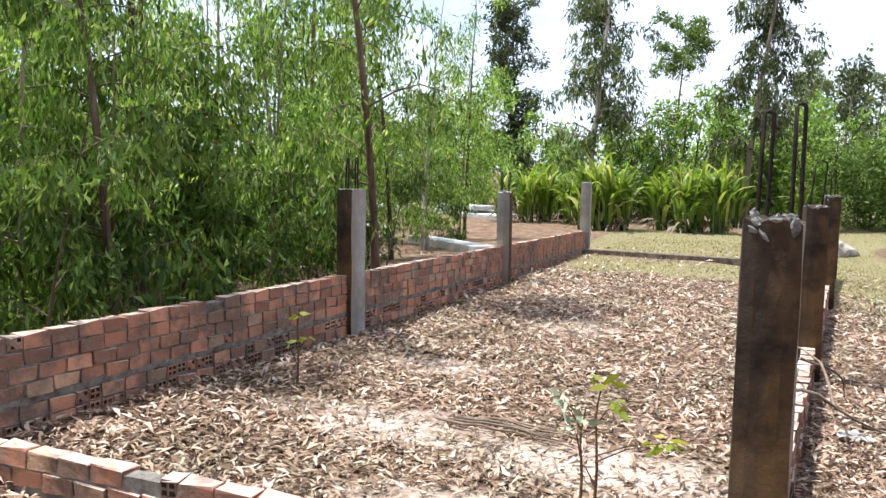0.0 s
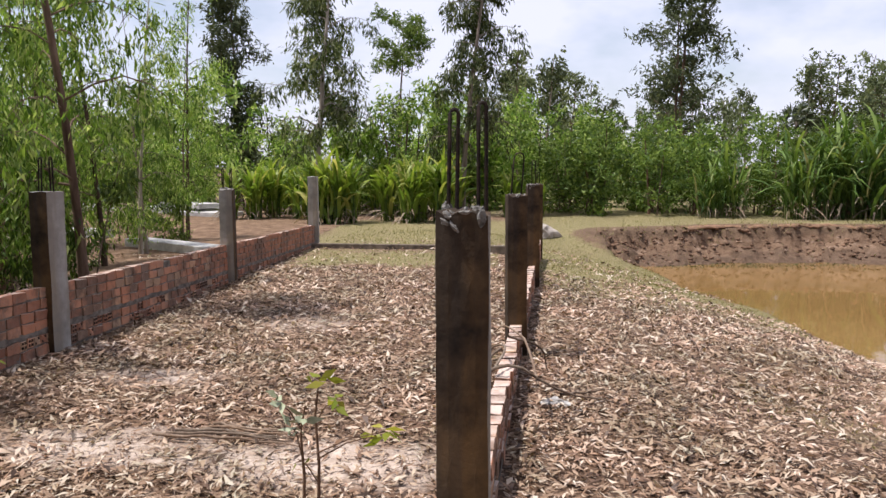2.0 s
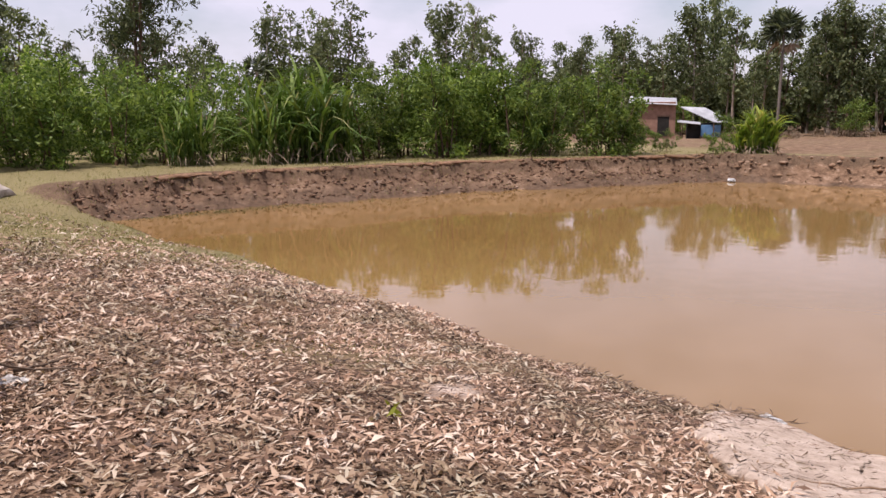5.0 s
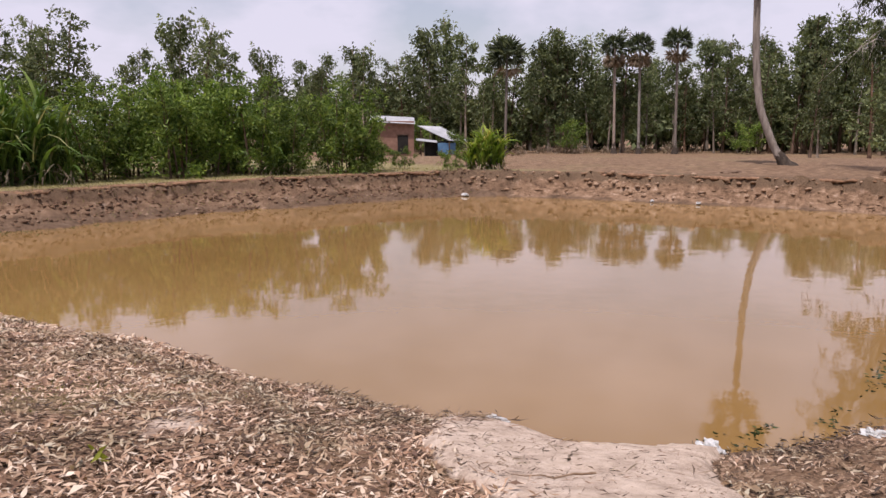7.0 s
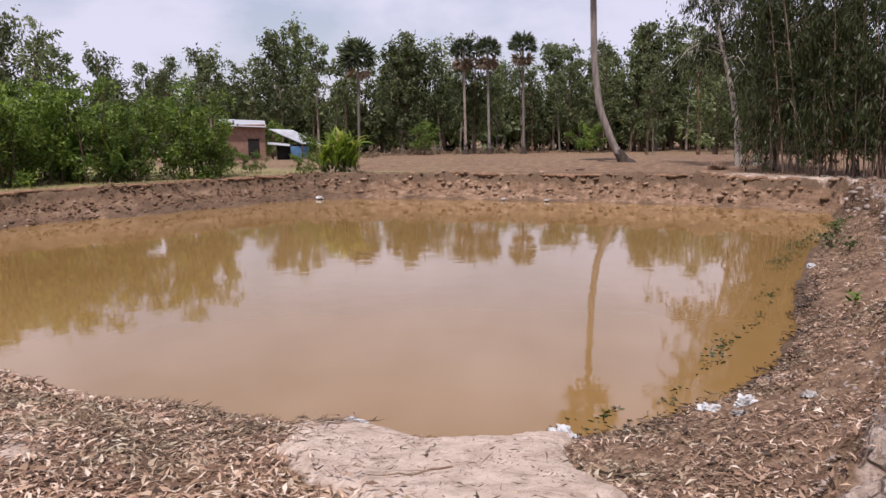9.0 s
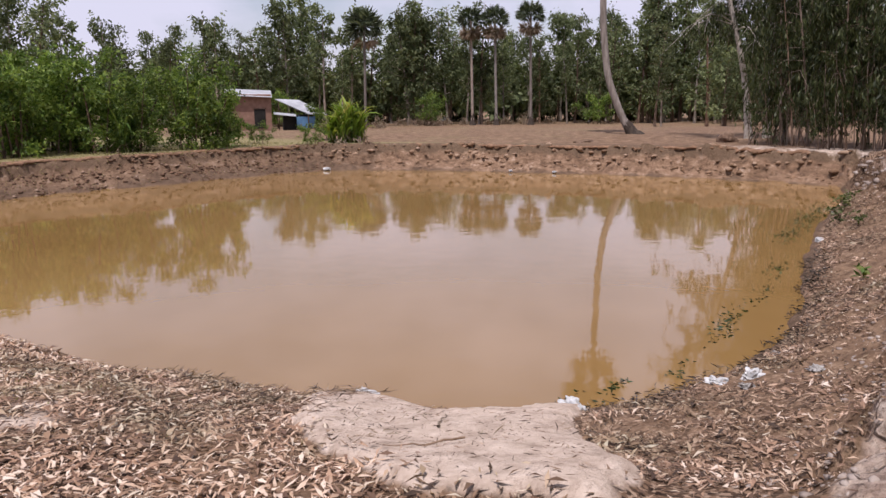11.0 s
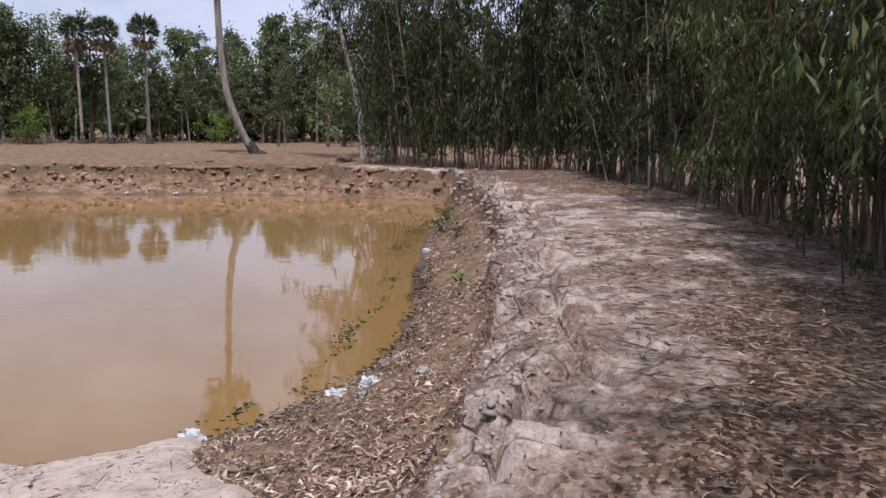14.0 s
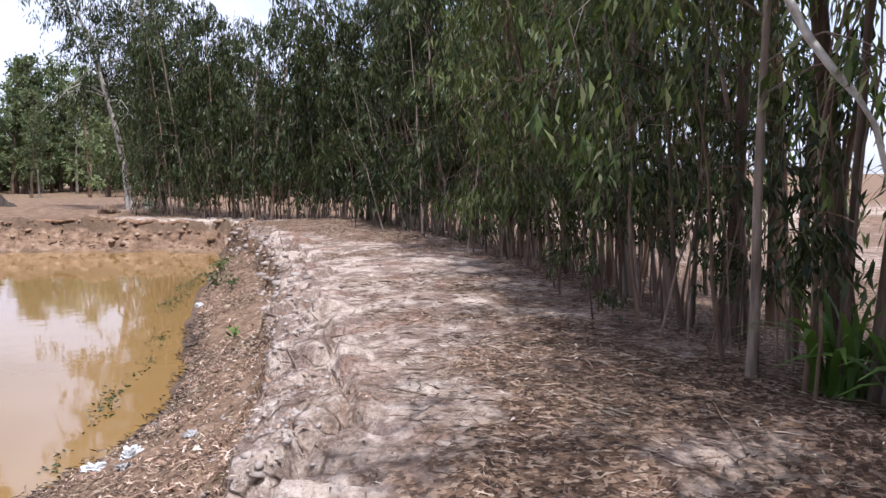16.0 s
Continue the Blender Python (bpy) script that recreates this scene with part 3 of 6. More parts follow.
def height(x, y):
    """Ground height over the plan."""
    x, y = np.asarray(x, float), np.asarray(y, float)
    sd = shore_distance(x, y)
    sdw = sd + 0.10 * plan_noise(x, y, 0.8, 3, 0.5, 1)
    rag = 0.15 * plan_noise(x, y, 0.36, 3, 0.6, 24)
    sdb = sd + 0.45 * plan_noise(x, y, 1.3, 4, 0.6, 2) + rag
    ridge, bank, west = sides(x, y)
    zw = np.interp(sdw, [-7, -1, 0, 0.12, 0.5, 1.5, 2.5, 4.0, 5.5], [-2.4, -1.3, -0.99, -0.90, -0.78, -0.52, -0.27, -0.06, 0.0])
    zb = np.interp(sdb, [-7, -1, 0, 0.4, 0.85, 0.98, 1.10, 1.6, 4.0, 9.0], [-2.4, -1.3, -1.0, -0.82, -0.58, -0.46, -0.13, -0.06, -0.08, 0.0])
    east = step(22.5, 24.5, x)
    sde = sd + 0.26 * plan_noise(x, y, 1.6, 4, 0.6, 23) + rag * 2.1
    ze = np.interp(sde, [-7, -1, 0, 0.35, 0.6, 0.74, 0.80, 0.97, 1.02, 1.3, 1.9, 4.0, 9.0], [-2.4, -1.3, -1.0, -0.90, -0.80, -0.72, -0.46, -0.38, -0.13, -0.08, -0.05, -0.08, 0.0])
    zb = zb + (ze - zb) * east
    dc = crest_depth(x, y)
    top = np.interp(dc, [0, 0.12, 0.5, 1.8, 3.4, 4.3, 6.0, 12], [-0.02, 0.04, 0.10, 0.19, 0.19, 0.08, -0.15, -0.2])
    part_up = np.maximum(sdw, 0) / np.maximum(np.maximum(sdw, 0) - np.minimum(dc, 0), 1e-3)
    slope = np.interp(part_up, [0, 0.15, 0.5, 0.8, 0.9, 1.0], [-0.99, -0.88, -0.64, -0.45, -0.33, -0.02])
    zr = np.where(sdw < 0, np.interp(sdw, [-7, -1, 0], [-2.4, -1.3, -0.99]), np.where(dc > 0, top, slope))
    z = ridge * zr + bank * zb + west * zw
    # rough clods on the ridge, its crest and on the cut banks
    rough = ridge * step(-0.35, -0.05, dc) * np.where(dc < 0.8, 1.0, 0.5) * step(5.0, 3.5, dc)
    wx, wy = x + 0.12 * plan_noise(x, y, 0.5, 3, 0.5, 31), y + 0.12 * plan_noise(x, y, 0.5, 3, 0.5, 32)
    tone, rim = plan_blocks(wx, wy, 0.52)
    tone2, rim2 = plan_blocks(wx, wy, 0.21)
    edge = step(0.95, 0.2, np.abs(dc - 0.15))
    z = z + rough * (0.06 * plan_noise(x, y, 0.7, 5, 0.60, 3) + edge * (0.20 * tone - 0.13 * step(0.24, 0.0, rim) + 0.05 * tone2 - 0.025 * step(0.25, 0.0, rim2) + 0.02 * np.minimum(rim * 3, 1)) + 0.02)
    z = z + bank * step(0.0, 0.4, sd) * step(1.5, 1.0, sd) * (0.20 * plan_noise(x, y, 0.7, 5, 0.70, 5) + 0.12 * plan_blocks(x, y, 0.4)[0]) * (1 + 0.35 * east)
    z = z + step(0.05, 0.6, sd) * (0.022 * plan_noise(x, y, 0.8, 4, 0.55, 6) + 0.03 * plan_noise(x, y, 4.0, 2, 0.5, 7))
    # the pale trodden pad by the water
    z = z + step(-0.04, 0.10, pad_depth(x, y)) * step(0.0, 0.12, sd) * (0.085 + 0.022 * plan_noise(x, y, 0.35, 4, 0.6, 56) + 0.02 * plan_blocks(x, y, 0.4)[0])
    # small humps and hollows on the slope below the ridge
    z = z + ridge * step(0.0, 0.3, sd) * step(0.1, -0.1, dc) * (0.05 * plan_noise(x, y, 0.42, 4, 0.62, 53) + 0.03 * plan_blocks(wx, wy, 0.33)[0])
    # litter banked against the western garden wall
    z = z + 0.17 * step(7.5, 2.5, y) * step(-2.2, -3.7, x) * step(-6, -4.2, x)
    # the fields lie lower than the pond's banks
    r = np.hypot(x, y)
    return z - 1.35 * step(40, 92, r)


def ground_z(x, y):
    return float(height(np.array([x]), np.array([y]))[0])


def soil(x, y):
    """Shares of pale sand, dry grass and bare mud on the litter."""
    sd = shore_distance(x, y)
    ridge, bank, west = sides(x, y)
    n1, n2 = plan_noise(x, y, 1.1, 4, 0.6, 8), plan_noise(x, y, 3.0, 4, 0.55, 9)
    yard = step(0.2, -0.2, x) * step(-3.9, -3.5, x) * step(15.4, 14.8, y) * step(2.0, 2.5, y)
    sand = np.zeros(x.shape)
    for cx, cy, rx, ry, k in ((-0.85, 4.15, 1.05, 0.48, 0.70), (-2.2, 4.3, 1.0, 0.5, 0.62), (-2.5, 5.75, 0.8, 0.45, 0.58), (-1.9, 7.9, 0.8, 0.7, 0.55), (-1.2, 3.3, 1.0, 0.4, 0.7),
                              (2.95, 4.3, 0.35, 0.28, 0.65), (3.25, 4.7, 0.25, 0.2, 0.6), (-2.9, 10.0, 0.5, 0.9, 0.3)):
        sand = np.maximum(sand, k * np.exp(-((x - cx) / rx) ** 2 - ((y - cy) / ry) ** 2))
    sand = np.maximum(sand, step(-0.05, 0.06, pad_depth(x, y)) * (1.0 - 0.30 * step(0.4, -0.1, pad_depth(x, y)) * step(4.6, 3.6, x)))
    sand = np.maximum(sand, ridge * step(-0.12, 0.05, crest_depth(x, y)) * step(4.6, 3.0, crest_depth(x, y)) * (0.66 - 0.34 * step(13, 21, x) + 0.5 * n1 + 0.10 * step(1.0, 0.4, crest_depth(x, y)) - 0.12 * step(1.0, 2.5, crest_depth(x, y)) - 0.36 * np.exp(-((x - 4.9) / 2.2) ** 2 - ((y + 2.7) / 1.2) ** 2)))
    sand = np.maximum(sand, step(23.5, 25, x) * step(12, 5, y) * step(0.7, 1.3, sd) * step(4.5, 2.0, sd) * (0.30 + 0.6 * n2))
    sand = np.maximum(sand, west * step(0.5, 1.1, sd) * step(3.8, 2.3, sd) * step(2.8, 4.5, y) * step(14, 10, y) * (0.08 + 0.45 * n1))
    sand = np.maximum(sand, step(-6.0, -8.0, y) * step(60, 30, x) * (0.40 + 0.3 * n2))
    grass = step(8.5, 12.5, y + 0.8 * n2) * step(0.1, 0.8, x) * (0.75 + 0.35 * n2)
    grass = np.maximum(grass, step(10.5, 14, y + 1.2 * n1) * yard * (0.62 + 0.5 * n1))
    grass = np.maximum(grass, step(15.2, 16.5, y) * step(-9, -4, x) * step(45, 30, y) * (0.7 + 0.4 * n2))
    grass = np.maximum(grass, west * step(0.4, 1.2, sd) * step(5.0, 2.5, sd) * step(3.0, 6.0, y) * (0.22 + 0.5 * n2))
    grass = np.maximum(grass, bank * step(1.3, 1.9, sd) * step(8, 4, sd) * step(26, 22, x) * (0.75 + 0.4 * n2))
    mud = bank * step(2.1, 1.3, sd) * 1.0
    mud = np.maximum(mud, step(-1.0, -0.5, pad_depth(x, y)) * step(4.7, 4.1, x) * step(0.6, 1.4, y) * (0.55 + 0.5 * n1))
    mud = np.maximum(mud, west * step(0.4, 1.0, sd) * step(4.2, 2.4, sd) * step(3.4, 4.5, y) * step(15, 11, y) * (0.40 + 0.5 * n1))
    mud = np.maximum(mud, step(-4.1, -4.6, x) * step(9.5, 12, y) * step(27, 24, y) * (0.75 + 0.3 * n1))
    grass = grass * (1 - 0.9 * step(-4.1, -4.6, x) * step(9.5, 12, y) * step(25, 23, y))
    # bare soil under the cane; its dark mud also stands in for shade
    shade = np.exp(-((x + 4.2) / 5.0) ** 4 - ((y - 24.9) / 1.5) ** 2)
    grass = grass * (1 - 0.85 * shade)
    mud = np.maximum(mud, shade * (0.75 + 0.3 * n1))
    mud = np.maximum(mud, step(0.22, 0.05, sd + 0.15 * n1) * 0.9)
    far = np.maximum(step(25.5, 28.5, x), step(-7.5, -11, y))
    mud = np.maximum(mud, far * (0.62 + 0.2 * n2))
    mud = np.maximum(mud, ridge * step(0.1, 0.5, sd) * step(0.1, -0.05, crest_depth(x, y)) * (0.42 + 0.25 * step(-0.6, -0.2, crest_depth(x, y)) + 0.6 * n1))
    return np.clip(sand, 0, 1), np.clip(grass, 0, 1), np.clip(mud, 0, 1)


def axis_steps(stops):
    """Plan coordinates from (start, spacing) stops, then growing to the horizon both ways."""
    core = [np.arange(a, b, s) for (a, s), (b, _) in zip(stops, stops[1:])]
    up, s, v = [], stops[-2][1], stops[-1][0]
    while v < 1600:
        up.append(v)
        v, s = v + s, s * 1.16
    down, s, v = [], stops[0][1], stops[0][0]
    while v > -1600:
        s *= 1.16
        v -= s
        down.append(v)
    return np.concatenate([np.array(down[::-1]), *core, np.array(up)])


def build_ground():
    gx = axis_steps(((-8, 0.25), (-4, 0.14), (2.6, 0.055), (9, 0.10), (16, 0.16), (24.5, 0.09), (28.4, 0.3), (36, 0)))
    gy = axis_steps(((-6, 0.25), (-3.4, 0.10), (-0.9, 0.042), (0.9, 0.08), (4.4, 0.15), (19.5, 0.09), (23.2, 0.3), (30, 0)))
    X, Y = np.meshgrid(gx, gy, indexing="ij")
    Z = height(X.ravel(), Y.ravel())
    v = np.stack([X.ravel(), Y.ravel(), Z], -1)
    nx, ny = X.shape
    i, j = np.meshgrid(np.arange(nx - 1), np.arange(ny - 1), indexing="ij")
    f = np.stack([i * ny + j, (i + 1) * ny + j, (i + 1) * ny + j + 1, i * ny + j + 1], -1).reshape(-1, 4)
    me = mesh_np("ground", v, f, M_EARTH, True)
    s, g, m = soil(X.ravel(), Y.ravel())
    sd = shore_distance(X.ravel(), Y.ravel()) + 0.3 * plan_noise(X.ravel(), Y.ravel(), 0.9, 3, 0.5, 15)
    north = step(16, 19, Y.ravel())
    # damp at the waterline; on the north bank also shade painted up the face
    wet_shade = np.where(north > 0.5, 0.35 * step(1.6, 1.05, sd) + 0.65 * step(0.80, 0.40, sd), step(0.30, 0.08, sd))
    dc = crest_depth(X.ravel(), Y.ravel())
    ridge = sides(X.ravel(), Y.ravel())[0] * step(-0.3, 0.0, dc)
    me.attributes.new("ridge", "FLOAT", "POINT").data.foreach_set("value", ridge.astype(np.float32))
    crust = ridge * step(1.0, 0.4, dc)
    me.attributes.new("crust", "FLOAT", "POINT").data.foreach_set("value", crust.astype(np.float32))
    clay = step(21, 25, X.ravel()) * step(-1.0, -0.9, Z) * step(2.6, 1.7, sd)
    me.attributes.new("clay", "FLOAT", "POINT").data.foreach_set("value", (np.maximum(clay, 0.80 * sides(X.ravel(), Y.ravel())[1]) * step(2.6, 1.7, sd)).astype(np.float32))
    at = me.attributes.new("soil", "FLOAT_COLOR", "POINT")
    at.data.foreach_set("color", np.stack([s, g, m, wet_shade], -1).astype(np.float32).ravel())
    return tagged(new("ground", me), "bare earth with leaf litter, sand and dry grass", "ground", kind="structure")


build_ground()


def build_water():
    bm = bmesh.new()
    grown = [(12 + (x - 12) * 1.03, 10.5 + (y - 10.5) * 1.05, WATER_Z) for x, y in SHORE]
    bm.faces.new([bm.verts.new(p) for p in grown])
    return tagged(new("water", mesh_bm("water", bm, M_WATER)), "still muddy yellow-brown pond water", "pond", kind="structure")


build_water()


# ---------------------------------------------------------------- posts of the unfinished garden wall
def post(x, y, top, wide, turn, material, label, bars, bar_h, seed, rough_top=True, foot=-0.15, other=None, face=(0, 0)):
    """A square cast post with a broken top and hairpin bars standing out of it."""
    rng = random.Random(seed)
    ob = thing("concrete_post", label, "post", "posts of the garden wall", at=pose(x, y, 0, 0, 0, turn))
    bm = bmesh.new()
    rings, n = [], 4
    zs = [foot + (top - foot) * k / 9 for k in range(10)]
    for k, z in enumerate(zs):
        row = []
        for i in range(4 * n):
            s, q = divmod(i, n)
            a, b = ((-1, -1), (1, -1), (1, 1), (-1, 1))[s], ((1, -1), (1, 1), (-1, 1), (-1, -1))[s]
            u = q / n
            px, py = (a[0] + (b[0] - a[0]) * u) * wide / 2, (a[1] + (b[1] - a[1]) * u) * wide / 2
            if q == 0:
                px, py = px * 0.955, py * 0.955
            j = 0.0025
            dz = (rng.uniform(-0.02, 0.008) if rough_top else rng.uniform(-0.006, 0.004)) if k == 9 else 0
            row.append(bm.verts.new((px + rng.uniform(-j, j), py + rng.uniform(-j, j), z + dz)))
        rings.append(row)
    for r0, r1 in zip(rings, rings[1:]):
        for i in range(4 * n):
            bm.faces.new((r0[i], r0[(i + 1) % (4 * n)], r1[(i + 1) % (4 * n)], r1[i]))
    mid = bm.verts.new((0, 0, top + (0.015 if rough_top else 0.004)))
    for i in range(4 * n):
        bm.faces.new((rings[-1][i], rings[-1][(i + 1) % (4 * n)], mid))
    bm.normal_update()
    shaft = part("shaft", bm, material, ob)
    # the side that looks along face takes the other material's tone
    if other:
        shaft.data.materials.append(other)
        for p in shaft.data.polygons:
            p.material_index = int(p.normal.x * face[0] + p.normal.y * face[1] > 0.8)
    if rough_top:
        bm = bmesh.new()
        for k in range(24):
            size = rng.uniform(0.008, 0.021) * wide / 0.18
            m = Matrix.Translation((rng.uniform(-0.44, 0.44) * wide, rng.uniform(-0.5, 0.3) * wide, top + rng.uniform(-0.05, 0.006)))
            m = m @ Euler((rng.uniform(0, 3), rng.uniform(0, 3), 0)).to_matrix().to_4x4() @ Matrix.Diagonal((size * 1.5, size, size * 0.55, 1))
            for v in bmesh.ops.create_icosphere(bm, subdivisions=2, radius=1, matrix=m)["verts"]:
                v.co += Vector((rng.uniform(-1, 1), rng.uniform(-1, 1), rng.uniform(-1, 1))) * size * 0.2
        tagged(part("broken_cap", bm, M_CHIP, ob, "crumbled pale concrete at the broken top"), kind="stuff")
    for k, (bx, by, gap, tilt) in enumerate(bars):
        h = bar_h * rng.uniform(0.92, 1.04)
        a = [(-gap / 2, 0, top - 0.05), (-gap / 2, 0, top + h * 0.5), (-gap / 2, 0, top + h - gap / 2)]
        arc = [(gap / 2 * -math.cos(t), 0, top + h - gap / 2 + gap / 2 * math.sin(t)) for t in (0.8, 1.57, 2.34)]
        b = [(gap / 2, 0, top + h - gap / 2), (gap / 2, 0, top + h * 0.5), (gap / 2, 0, top - 0.05)]
        path = np.array(a + arc + b)
        path[:, 0] += bx + (path[:, 2] - top) * tilt
        path[:, 1] += by
        v, f = tube(path, np.full(len(path), 0.0075), 6)
        part("reinforcing_bar", mesh_np("reinforcing_bar", v, f, M_REBAR, True), None, ob, "rusty bent hairpin bar")
    return ob


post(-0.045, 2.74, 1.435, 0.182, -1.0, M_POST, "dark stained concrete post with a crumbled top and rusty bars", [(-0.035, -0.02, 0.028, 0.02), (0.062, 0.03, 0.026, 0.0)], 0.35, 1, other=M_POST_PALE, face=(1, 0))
post(0.185, 6.80, 1.34, 0.172, 8.0, M_POST, "brown stained concrete post with a chipped top and bent bars", [(0.0, 0.02, 0.085, 0.08)], 0.36, 2)
post(0.46, 10.9, 1.33, 0.175, 6.0, M_POST, "brown stained concrete post beside the far wall bricks", [(0.01, 0.0, 0.05, 0.0)], 0.34, 3)
post(0.69, 14.95, 1.25, 0.17, 4.0, M_POST, "brown stained concrete corner post by the grass", [(0.0, 0.0, 0.04, 0.03)], 0.22, 7)
post(-3.695, 6.40, 1.39, 0.195, -14.0, M_POST_PALE, "grey concrete post with one darker side and thin bars", [(-0.06, 0.0, 0.03, 0.06), (0.045, 0.02, 0.03, 0.0)], 0.30, 4, False, other=M_POST, face=(0, -1))
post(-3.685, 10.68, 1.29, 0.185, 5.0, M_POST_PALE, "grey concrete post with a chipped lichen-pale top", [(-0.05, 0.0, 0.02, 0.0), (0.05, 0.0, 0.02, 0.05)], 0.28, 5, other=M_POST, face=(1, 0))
post(-3.73, 15.75, 1.39, 0.19, 3.0, M_POST_PALE, "plain grey concrete corner post with a flat top", [], 0.2, 6, False)


# ---------------------------------------------------------------- brick walls
BRICK_MESH = {}


def brick_mesh(kind):
    """A worn brick centred on its base; a header shows its four hollow cores."""
    if kind in BRICK_MESH:
        return BRICK_MESH[kind]
    rng = random.Random(len(BRICK_MESH) + 11)
    L, W, H = (0.169, 0.092, 0.075) if kind[0] == "s" else (0.083, 0.092, 0.075)
    bm = box_bm(L, W, H, 0.004)
    for v in bm.verts:
        v.co += Vector((rng.uniform(-1, 1), rng.uniform(-1, 1), rng.uniform(-1, 1))) * 0.007
    me = mesh_bm("brick", bm, M_BRICK)
    if kind[0] == "h":
        bm = bmesh.new()
        bm.from_mesh(me)
        # core mouths closed by near-black faces: the hollows' shade as colour
        for cx in (-0.019, 0.019):
            for cz in (0.022, 0.056):
                for s in (-1, 1):
                    r = [(cx - 0.011, cz - 0.010), (cx + 0.011, cz - 0.010), (cx + 0.011, cz + 0.010), (cx - 0.011, cz + 0.010)]
                    vs = [bm.verts.new((a * -s, s * (W / 2 + 0.0035), b)) for a, b in r]
                    back = [bm.verts.new((a * -s, s * (W / 2 - 0.02), b)) for a, b in r]
                    for i in range(4):
                        bm.faces.new((vs[i], vs[(i + 1) % 4], back[(i + 1) % 4], back[i])).material_index = 1
                    bm.faces.new(back).material_index = 1
                    bm.faces.new(vs).material_index = 1
        bm.to_mesh(me)
        bm.free()
        me.materials.append(M_HOLE)
    BRICK_MESH[kind] = me
    return me


def brick_wall(name, label, a, b, top_a, top_b, courses, limit, seed, gaps=()):
    """A one-brick wall from a to b, its top sloping from top_a to top_b: mortar core and single bricks."""
    rng = random.Random(seed)
    a, b = Vector((*a, 0)), Vector((*b, 0))
    run, turn = (b - a).length, math.degrees(math.atan2(b.y - a.y, b.x - a.x))
    wall = thing(name, label, "wall", kind="structure", at=pose(a.x, a.y, 0, 0, 0, turn))
    slope = (top_b - top_a) / run
    shear = Matrix.Identity(4)
    shear[2][0] = slope
    H = courses * 0.088 + 0.03
    bm = box_bm(run, 0.074, H + 0.22, 0)
    for v in bm.verts:
        v.co.x += run / 2
        v.co.z += top_a + v.co.x * slope - H - 0.22 - 0.034
    part("mortar", bm, M_MORTAR, wall, "grey cement mortar joints")
    # a thicker smear of mortar over the lower courses
    bm = bmesh.new()
    n = int(run / 0.09)
    zc = top_a - H + 0.088 * (2 if courses > 4 else 1) + 0.012
    rows = [[bm.verts.new((run * i / n, s * (0.0475 + rng.uniform(0, 0.003)), zc + slope * run * i / n + d + rng.uniform(-0.012, 0.012))) for i in range(n + 1)] for s in (-1, 1) for d in (-0.016, 0.026)]
    for r0, r1 in ((rows[0], rows[1]), (rows[3], rows[2])):
        for i in range(n):
            bm.faces.new((r0[i], r0[i + 1], r1[i + 1], r1[i]))
    part("mortar_band", bm, M_MORTAR, wall, "grey mortar band above the lowest courses")
    todo = []
    for c in range(courses):
        z = top_a - H + c * 0.088 + (0.03 if c >= 2 else 0.0)
        low = c < (2 if courses > 4 else 1)
        u = 0.05 if low else (0.09 if c % 2 else 0.0) + 0.09
        while u < run - 0.03:
            head = (low and rng.random() < 0.62) or rng.random() < 0.015
            ln = 0.084 if head else 0.172
            if u + ln / 2 > run or any(g0 < u < g1 for g0, g1 in gaps):
                u += 0.09
                continue
            top = c == courses - 1
            if not (top and rng.random() < 0.03):
                todo.append((u - (0.045 if head else 0), z, "h" if head else "s", rng.random()))
            u += 0.092 if head else 0.182
    todo.sort(key=lambda q: (q[0], q[1]))
    rest = []
    for k, (u, z, kind, q) in enumerate(todo):
        me = brick_mesh(kind + str(int(q * 3)))
        m = Matrix.Translation((u, rng.uniform(-0.007, 0.007), z + u * slope + rng.uniform(-0.004, 0.004)))
        m = m @ Euler((rng.uniform(-0.015, 0.015), math.atan(-slope) + rng.uniform(-0.012, 0.012), rng.uniform(-0.02, 0.02))).to_matrix().to_4x4()
        if k < limit:
            part("brick", me, None, wall, at=m)
        else:
            rest.append((me, m))
    if rest:
        bm = bmesh.new()
        for me, m in rest:
            tmp = me.copy()
            tmp.transform(m)
            bm.from_mesh(tmp)
            bpy.data.meshes.remove(tmp)
        tagged(part("far_bricks", bm, M_BRICK, wall), "worn red bricks of the far stretch", kind="stuff")
    return wall


# ---------------------------------------------------------------- trees
def trunk_path(rng, H, lean, wob, n=9):
    u = np.linspace(0, 1, n)
    p = np.zeros((n, 3))
    p[:, 2] = u * H
    p[:, 0] = lean[0] * u ** 1.4 + np.cumsum(rng.normal(0, wob, n)) * u
    p[:, 1] = lean[1] * u ** 1.4 + np.cumsum(rng.normal(0, wob, n)) * u
    return p


